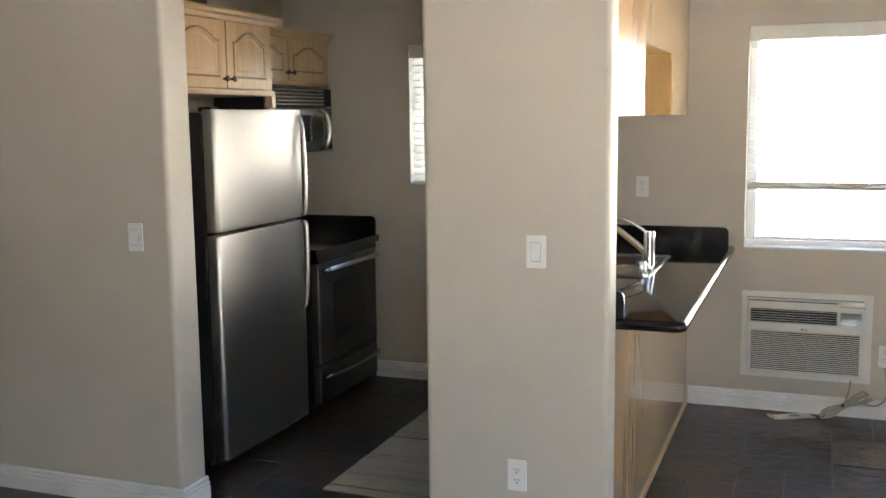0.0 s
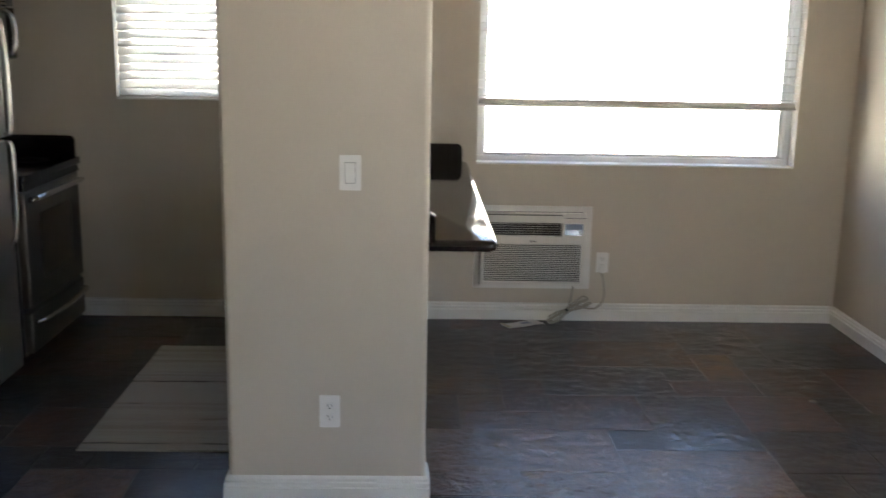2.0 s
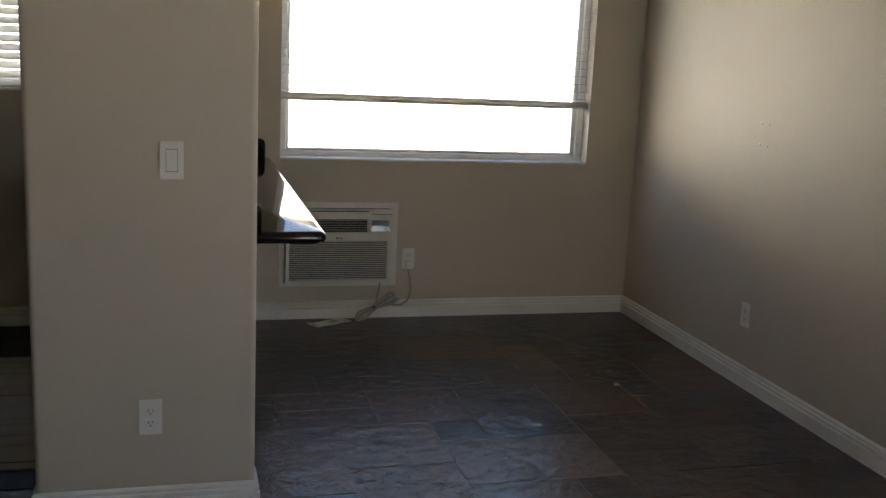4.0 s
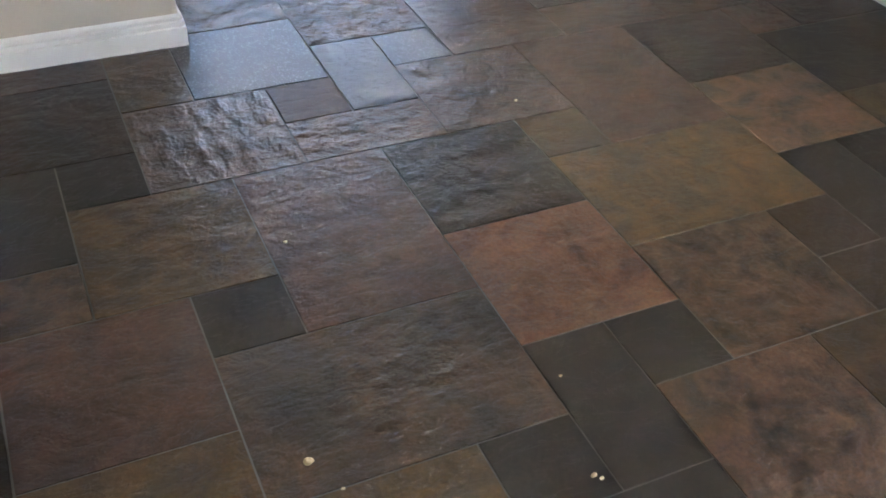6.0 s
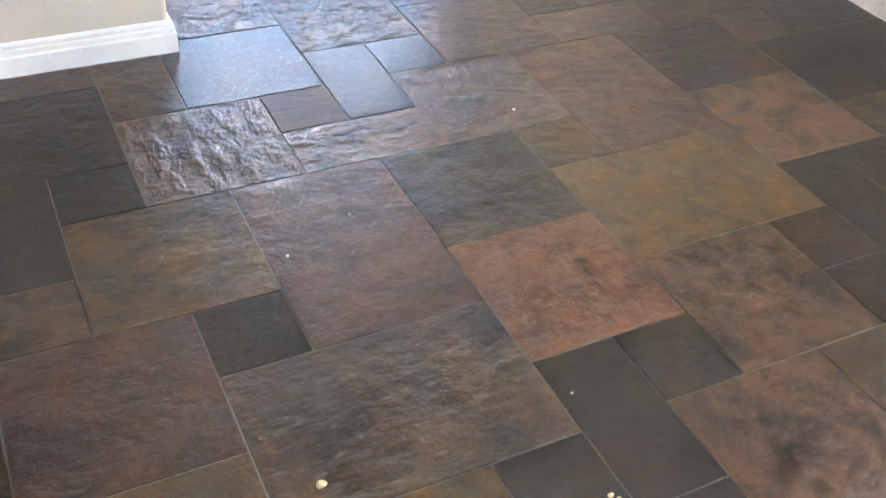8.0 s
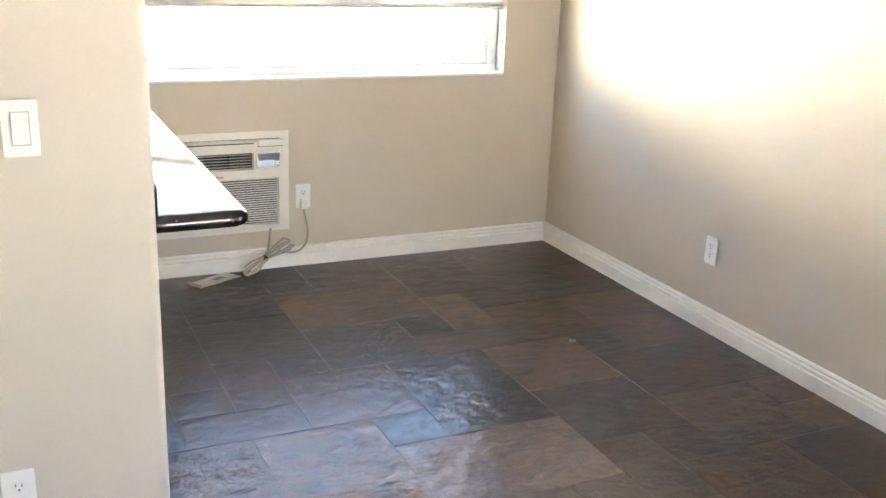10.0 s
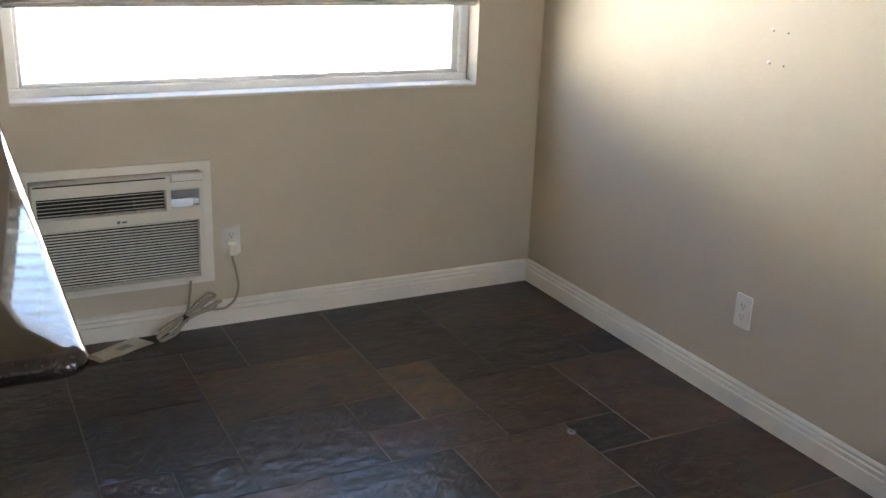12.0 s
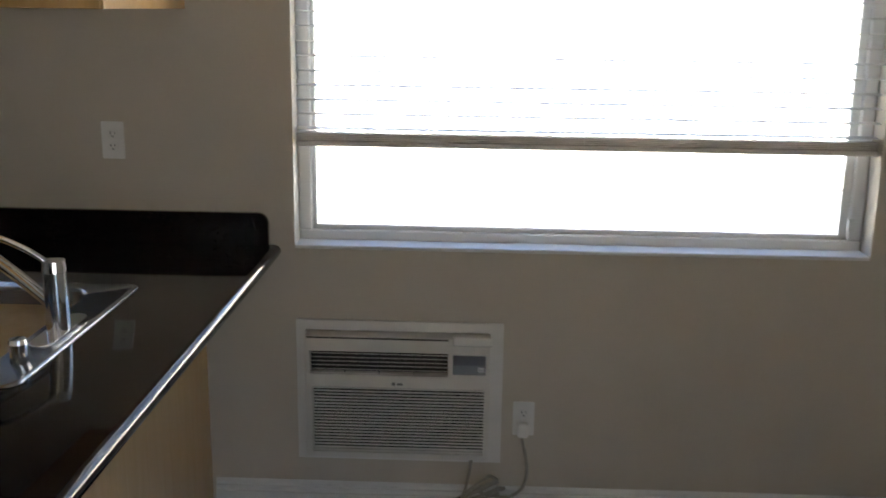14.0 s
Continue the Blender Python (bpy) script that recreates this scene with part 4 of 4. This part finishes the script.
cord = thing("power_cord", (0.45, NORTH - 0.05, 0), "bundled pale grey cord plugged into wall outlet", "cable")
y = NORTH - 0.03
wpart("lead", tube([(0.50, NORTH - 0.03, 0.208), (0.495, y - 0.004, 0.16), (0.484, y - 0.012, 0.11), (0.472, y - 0.022, 0.076)], 0.0052, 8), M_CORD, cord, "", 60)
STRANDS = 7
tips = []
for k in range(STRANDS):
    u = -1 + 2 * k / (STRANDS - 1)
    dy = 0.009 * math.sin(k * 2.4)
    line = []
    for px, pz, fan, py in ((0.372, 0.02, 0.02, 0.055), (0.41, 0.038, 0.024, 0.045), (0.445, 0.057, 0.014, 0.034), (0.468, 0.07, 0.009, 0.028), (0.50, 0.088, 0.015, 0.024), (0.54, 0.106, 0.025, 0.018), (0.578 + 0.012 * math.sin(k * 1.7), 0.122, 0.028, 0.014)):
        line.append((px - 0.57 * fan * u, y - py + dy + 0.004 * u, max(pz + 0.82 * fan * u, 0.007)))
    tips.append((line[0], line[-1]))
    wpart("cord_strand", tube(line, 0.0046, 8), M_CORD, cord, "", 60)
for k in range(0, STRANDS - 1, 2):
    (a, c), (b, d) = tips[k], tips[k + 1]
    wpart("cord_bend", tube([a, (a[0] - 0.013, a[1] - 0.006, max(a[2] - 0.006, 0.006)), (b[0] - 0.013, b[1] - 0.006, max(b[2] - 0.006, 0.006)), b], 0.0046, 8), M_CORD, cord, "", 60)
    (a, c), (b, d) = tips[k + 1], tips[k + 2]
    wpart("cord_bend", tube([c, (c[0] + 0.011, c[1], c[2] + 0.006), (d[0] + 0.011, d[1], d[2] + 0.006), d], 0.0046, 8), M_CORD, cord, "", 60)
wpart("tie", rod((0.474, y - 0.028, 0.078), (0.462, y - 0.028, 0.06), 0.013, sides=12), M_SLOT, cord, "dark wire tie")
wpart("run_to_plug", tube([(0.53, y - 0.016, 0.098), (0.56, y - 0.008, 0.086), (0.60, y - 0.004, 0.078), (0.637, y - 0.004, 0.083), (0.672, y, 0.115), (0.684, y, 0.17), (0.674, y - 0.002, 0.24), (0.664, y - 0.004, 0.28), (0.662, y - 0.004, 0.30)], 0.0052, 8), M_CORD, cord, "", 60)
wpart("plug", block(0.648, 0.684, NORTH - 0.042, NORTH - 0.009, 0.29, 0.338, 0.007), M_PLATE, cord, "white moulded plug")

sheet = thing("paper_sheet", (0.21, 5.41, 0), "crumpled printed paper leaflet lying on the floor", "paper")
bm = bmesh.new()
cn = [Vector((0.085, 5.39)), Vector((0.13, 5.315)), Vector((0.338, 5.416)), Vector((0.276, 5.503))]
rows = []
for j in range(9):
    row = []
    for i in range(9):
        u, v = i / 8, j / 8
        p = cn[0] * (1 - u) * (1 - v) + cn[1] * (1 - u) * v + cn[2] * u * v + cn[3] * u * (1 - v)
        row.append(bm.verts.new((p.x, p.y, 0.004 + 0.007 * abs(noise.noise(Vector((u * 2.5, v * 3.5, 1)))) + (0.01 * (u - 0.8) if u > 0.8 else 0))))
    rows.append(row)
for j in range(8):
    for i in range(8):
        bm.faces.new((rows[j][i], rows[j][i + 1], rows[j + 1][i + 1], rows[j + 1][i]))
bmesh.ops.solidify(bm, geom=bm.faces[:], thickness=0.0012)
wpart("leaf", bm, M_PAPER, sheet, "", 30)
wpart("printed_patch", prism([(0.19, 5.395), (0.215, 5.375), (0.262, 5.405), (0.235, 5.428)], 0.0135, 0.0142), M_PRINT, sheet)
wpart("card_strip", prism([(0.078, 5.388), (0.122, 5.308), (0.142, 5.318), (0.098, 5.398)], 0.0125, 0.0135), M_CARD, sheet)


# ---- switches and outlets ----
def face_plate(kind_, m, label):
    """Wall plate built in the x-z plane facing -y, then turned to its wall."""
    t = thing("light_switch" if kind_ == "rocker" else "wall_outlet", (0, 0, 0), label, "switch" if kind_ == "rocker" else "outlet", "wall plates")
    part("plate", prism(rounded(-0.035, 0.035, -0.0575, 0.0575, (0.004,) * 4), -0.006, 0, "y", bev=0.002), M_PLATE, t, "", 40)
    if kind_ == "rocker":
        part("bezel", prism(rounded(-0.0185, 0.0185, -0.036, 0.036, (0.003,) * 4), -0.0075, -0.0058, "y"), M_TRIM, t)
        part("rocker", prism([(-0.008, -0.033), (-0.0085, -0.03), (-0.0105, 0.033), (-0.0076, 0.033), (-0.0076, -0.033)], -0.0165, 0.0165, "x"), M_PLATE, t)
        # grey plate behind the rocker, painted as the shadow line round it
        part("rocker_shadow_plate", block(-0.0178, 0.0178, -0.0078, -0.0074, -0.0345, 0.0345), M_GREY, t)
    else:
        for z in (0.0195, -0.0195):
            r = part("receptacle", prism(rounded(-0.017, 0.017, z - 0.0145, z + 0.0145, (0.009,) * 4), -0.0078, -0.0058, "y"), M_TRIM, t)
            for x, h in ((-0.0065, 0.0085), (0.0065, 0.0065)):
                part("slot", block(x - 0.0011, x + 0.0011, -0.0082, -0.0079, z + 0.004 - h / 2, z + 0.004 + h / 2), M_SLOT, r)
            part("ground_hole", rod((0, -0.0082, z - 0.0075), (0, -0.0079, z - 0.0075), 0.0026, sides=10), M_SLOT, r)
    for z in ((0.047, -0.047) if kind_ == "rocker" else (0.0,)):
        part("screw", rod((0, -0.0066, z), (0, -0.0058, z), 0.0028, sides=10), M_TRIM, t)
    t.matrix_basis = m
    return t


face_plate("rocker", pose(-0.618, FACE - 0.0003, 1.162), "white rocker light switch on the short wall")
face_plate("rocker", pose(-2.313, FACE - 0.0003, 1.16), "white rocker light switch beside the kitchen opening")
face_plate("outlet", pose(-0.689, FACE - 0.0003, 0.34), "white duplex outlet low on the short wall")
face_plate("outlet", pose(-0.628, NORTH - 0.0003, 1.232), "white outlet above the granite worktop")
face_plate("outlet", pose(0.668, NORTH - 0.0003, 0.345), "white duplex outlet feeding the air conditioner")
face_plate("outlet", pose(EAST - 0.0003, 4.172, 0.348, 0, 0, -90), "white duplex outlet low on the long wall")

# wall anchors left in the long wall
for y, z in ((4.211, 1.26), (4.15, 1.259), (4.211, 1.161), (4.151, 1.16)):
    a = thing("wall_anchor", (EAST, y, z), "small grey plastic anchor set into chipped plaster", "anchor", "wall anchors")
    wpart("collar", rod((EAST - 0.0018, y, z), (EAST + 0.002, y, z), 0.0034, sides=12), M_GREY, a)
    if y > 4.2:
        bm = bmesh.new()
        bmesh.ops.create_circle(bm, cap_ends=True, segments=11, radius=0.006, matrix=Matrix.Translation((EAST - 0.0009, y + 0.004, z + 0.003)) @ Matrix.Rotation(radians(-90), 4, "Y"))
        for v in bm.verts:
            v.co.y += random.uniform(-0.002, 0.002)
            v.co.z += random.uniform(-0.002, 0.002)
        wpart("chip", bm, M_TRIM, a, "pale chipped plaster")

# crumbs and a washer on the floor
for k, (x, y, r) in enumerate(((-0.514, 1.522, 0.009), (-0.036, 1.293, 0.0055), (-0.026, 1.282, 0.004), (0.032, 1.538, 0.0035), (-0.476, 1.442, 0.003), (-0.64, 1.483, 0.003), (-0.36, 2.16, 0.004), (0.46, 2.55, 0.004))):
    c = thing("crumb", (x, y, 0), "tiny pale crumb on the slate floor", "debris", "crumbs")
    bm = bmesh.new()
    bmesh.ops.create_icosphere(bm, subdivisions=2, radius=r, matrix=Matrix.Translation((x, y, 0.004 + r * 0.5)) @ Matrix.Diagonal((1.2, 0.9, 0.7, 1)))
    for v in bm.verts:
        v.co += (v.co - Vector((x, y, 0.004 + r * 0.5))) * 0.5 * noise.noise(v.co * 160)
    wpart("lump", bm, M_CRUMB, c)
ring = thing("washer", (1.41, 4.225, 0), "small round metal washer lying on the floor", "washer")
bm = rod((1.41, 4.225, 0.004), (1.41, 4.225, 0.008), 0.014, sides=20)
wpart("ring", bm, M_SILVER, ring)
wpart("bore", rod((1.41, 4.225, 0.0081), (1.41, 4.225, 0.0086), 0.006, sides=14), M_SLOT, ring)

# ---- slate floor ----
U, GX, GY = 0.2032, 0.0, 1.65
floor = setting("floor", block(WEST, EAST, SOUTH, NORTH, -0.15, -0.0011), M_GROUT, "slate tile floor in mixed sizes with grey joints")
CELL = [(-3, -1, 3, 2), (-3, 1, 1, 1), (-2, 1, 2, 3), (0, 0, 2, 2), (1, -1, 1, 1), (0, -2, 1, 2), (-1, -2, 1, 1), (0, 2, 2, 2), (1, -3, 2, 2), (2, -1, 2, 2), (-1, 4, 2, 1)]
KNOWN = {(-3, -1): "cleft", (-3, -3): "gold", (3, -4): "olive", (4, -1): "brown", (-5, -2): "olive", (-3, 1): "dark", (-2, 1): "purple", (0, 0): "rust", (1, -1): "dark", (0, -2): "dark", (-1, -2): "dark", (0, 2): "greyblack",
         (1, -3): "mixed", (2, -1): "mixed", (-1, 4): "rough", (2, 1): "gold", (2, 3): "olive", (3, 3): "purple", (4, 0): "brown", (5, 0): "dark", (6, 1): "dark",
         (-3, 4): "rough", (-1, 5): "tan", (0, 5): "blue", (1, 6): "dull", (1, 4): "rough", (0, 7): "rough", (-2, 6): "dull", (-3, 6): "olive", (-5, 5): "brown",
         (-4, 4): "dark", (-4, 2): "olive", (-5, 0): "purple", (5, 2): "mixed", (5, 14): "gold", (7, 12): "greyblack", (0, 14): "greyblack",
         (2, 13): "greyblack", (2, 15): "olive", (0, 16): "brown", (1, 18): "brown", (3, 17): "brown", (5, 16): "brown", (5, 18): "greyblack", (4, 13): "purple", (4, 14): "greyblack", (6, 13): "umber",
         (6, 15): "brown", (7, 15): "greyblack", (7, 17): "cleft", (8, 12): "purple", (7, 10): "umber", (5, 11): "purple", (3, 10): "greyblack", (1, 13): "greyblack", (0, 12): "purple", (9, 15): "brown",
         (-3, 13): "olive", (-2, 15): "brown", (0, 9): "rough", (-2, 8): "rough", (2, 10): "blue", (2, 8): "rough", (2, 6): "purple", (1, 11): "purple", (-1, 11): "purple", (5, 4): "brown",
         (4, 6): "purple", (4, 7): "brown", (5, 7): "umber", (5, 9): "brown", (6, 6): "umber", (7, 8): "cleft", (8, 5): "brown", (9, 8): "olive"}
KINDS = ["purple", "olive", "dark", "mixed", "greyblack", "cleft", "rough", "brown", "brown", "purple", "greyblack", "brown", "dark"]


def tile_mesh(w, d, k):
    """A slate tile with chipped, chamfered edges and a slightly uneven face, its corner at the origin."""
    rnd = random.Random(w * 31 + d * 7 + k)
    gap, n = 0.0022, 3
    W, D = w * U - 2 * gap, d * U - 2 * gap
    bm = bmesh.new()
    line = []
    for i in range(n * w if w < 3 else 4):
        line.append((gap + W * i / (n * w if w < 3 else 4), gap))
    for i in range(n * d if d < 3 else 4):
        line.append((gap + W, gap + D * i / (n * d if d < 3 else 4)))
    for i in range(n * w if w < 3 else 4):
        line.append((gap + W - W * i / (n * w if w < 3 else 4), gap + D))
    for i in range(n * d if d < 3 else 4):
        line.append((gap, gap + D - D * i / (n * d if d < 3 else 4)))
    cx, cy = w * U / 2, d * U / 2
    low, mid, high = [], [], []
    for x, y in line:
        jx, jy = rnd.uniform(-0.0012, 0.0012), rnd.uniform(-0.0012, 0.0012)
        inx, iny = (0.0022 if x < cx else -0.0022), (0.0022 if y < cy else -0.0022)
        low.append(bm.verts.new((x + jx, y + jy, -0.0045)))
        mid.append(bm.verts.new((x + jx, y + jy, -0.0012 + rnd.uniform(-0.0008, 0.0004))))
        high.append(bm.verts.new((x + inx + jx, y + iny + jy, rnd.uniform(0.0002, 0.0014))))
    for a, b in ((low, mid), (mid, high)):
        for i in range(len(a)):
            bm.faces.new((a[i], a[(i + 1) % len(a)], b[(i + 1) % len(b)], b[i]))
    hub = bm.verts.new((cx, cy, 0.001))
    for i in range(len(high)):
        bm.faces.new((high[i], high[(i + 1) % len(high)], hub))
    return mesh_of("tile", bm, SLATES["purple"])


def cleft_tile(w, d, seed, sx, sy, depth, cuts=18):
    """A tile split in steps: terraced relief with broken ridges, level at its rim."""
    gap, nx, ny = 0.0022, w * cuts, d * cuts
    W, D = w * U - 2 * gap, d * U - 2 * gap
    verts, faces = [], []
    for j in range(ny + 1):
        for i in range(nx + 1):
            x, y = W * i / nx, D * j / ny
            n = noise.fractal(Vector((x * sx + seed, y * sy, seed * 3.1)), 0.85, 2.1, 5) * 2.6
            f = n - math.floor(n)
            n = math.floor(n) + (0.35 * f / 0.8 if f < 0.8 else 0.35 + 0.65 * (f - 0.8) / 0.2)
            fine = noise.noise(Vector((x * 150, y * 90, seed)))
            rim = min(1.0, min(x, W - x, y, D - y) / 0.018)
            verts.append((gap + x, gap + y, max(0.0, 0.0016 + rim * (1.45 * depth * n + 0.0005 * fine) + (rim - 1) * 0.0004)))
    for j in range(ny):
        for i in range(nx):
            a = j * (nx + 1) + i
            faces.append((a, a + 1, a + nx + 2, a + nx + 1))
    loop = [i for i in range(nx + 1)] + [j * (nx + 1) + nx for j in range(1, ny + 1)] + [ny * (nx + 1) + i for i in range(nx - 1, -1, -1)] + [j * (nx + 1) for j in range(ny - 1, 0, -1)]
    low = len(verts)
    verts += [(verts[a][0], verts[a][1], -0.0045) for a in loop]
    for k in range(len(loop)):
        q = (k + 1) % len(loop)
        faces.append((loop[q], loop[k], low + k, low + q))
    me = bpy.data.meshes.new("tile")
    me.from_pydata(verts, [], faces)
    me.materials.append(SLATES["rough"])
    return me


# the deeply split tiles: where they lie, direction and depth of the clefts
SPLIT = {(-3, 4): (24, 10, 0.0013, 40), (-1, 4): (13, 24, 0.0011, 40), (-3, -1): (16, 40, 0.0005, 36), (1, 4): (18, 14, 0.0011, 30), (0, 7): (15, 20, 0.0013, 30), (0, 0): (20, 18, 0.0007, 36), (-4, 2): (10, 26, 0.0004, 30), (-2, 1): (14, 22, 0.0003, 30), (1, -3): (14, 18, 0.0004, 30), (2, -1): (15, 17, 0.0005, 30), (0, 2): (13, 16, 0.0006, 30)}
GENTLE = {"purple": 0.0004, "olive": 0.0004, "gold": 0.0004, "mixed": 0.00045, "greyblack": 0.00045, "brown": 0.0004, "umber": 0.0004, "cleft": 0.0008, "rough": 0.0009, "dark": 0.0002, "blue": 0.0002}
pool, rnd = {}, random.Random(5)
X0, X1, Y0, Y1 = WEST, EAST, SOUTH, NORTH
plan_tiles = []
for a in range(-8, 8):
    for b in range(-12, 12):
        for cx, cy, w, d in CELL:
            i, j = cx + 5 * a, cy + 2 * a + 7 * b
            x, y = GX + i * U, GY + j * U
            if x + w * U > X0 and x < X1 and y + d * U > Y0 and y < Y1:
                plan_tiles.append((i, j, w, d))
plan_tiles.sort()
split = []
for i, j, w, d in plan_tiles:
    if (i, j, w, d) == (-3, 6, 3, 2):
        split += [(-2, 6, 2, 2), (-3, 6, 1, 2)]
    else:
        split.append((i, j, w, d))
rest = bmesh.new()
for i, j, w, d in split:
    x, y = GX + i * U, GY + j * U
    kind = KNOWN.get((i, j)) or rnd.choice(KINDS if j < 9 else ["brown", "greyblack", "brown", "olive", "purple"])
    inside = x >= X0 and x + w * U <= X1 and y >= Y0 and y + d * U <= Y1
    if inside and x > -2.75 and y > -0.75:
        key = (w, d, rnd.randrange(3))
        if key not in pool:
            pool[key] = tile_mesh(*key)
        cut = SPLIT.get((i, j)) or ((14 + i % 5, 16 + j % 7, GENTLE[kind]) if kind in GENTLE and y > 0.6 and x > -1.2 else None)
        t = new("tile", cleft_tile(w, d, 2.0 + 1.37 * (i % 9) + 2.11 * (j % 7), *cut) if cut else pool[key])
        t.parent = floor
        t.location = (x, y, 0)
        t.rotation_euler = (rnd.uniform(-0.0018, 0.0018), rnd.uniform(-0.0018, 0.0018), 0)
        t.material_slots[0].link = "OBJECT"
        t.material_slots[0].material = SLATES[kind]
    elif inside or (x > -2.75 and y > -0.75):
        # cut tiles along the walls
        xa, xb = max(x, X0) + 0.003, min(x + w * U, X1) - 0.003
        ya, yb = max(y, Y0) + 0.003, min(y + d * U, Y1) - 0.003
        if xb - xa > 0.006 and yb - ya > 0.006:
            if x > -2.75 and y > -0.75:
                t = new("tile", mesh_of("tile", block(0, xb - xa, 0, yb - ya, -0.0045, 0.0006, 0.0015, 1), SLATES[kind]))
                t.parent = floor
                t.location = (xa, ya, 0)
            else:
                block(xa, xb, ya, yb, -0.0045, 0.0006, 0, 1, rest)
    else:
        xa, xb = max(x, X0) + 0.003, min(x + w * U, X1) - 0.003
        ya, yb = max(y, Y0) + 0.003, min(y + d * U, Y1) - 0.003
        if xb - xa > 0.006 and yb - ya > 0.006:
            block(xa, xb, ya, yb, -0.0045, 0.0006, 0, 1, rest)
far = part("tile_field", rest, SLATES["brown"], floor)
tagged(far, "slate tiles in the far part of the room", "", "", "stuff")
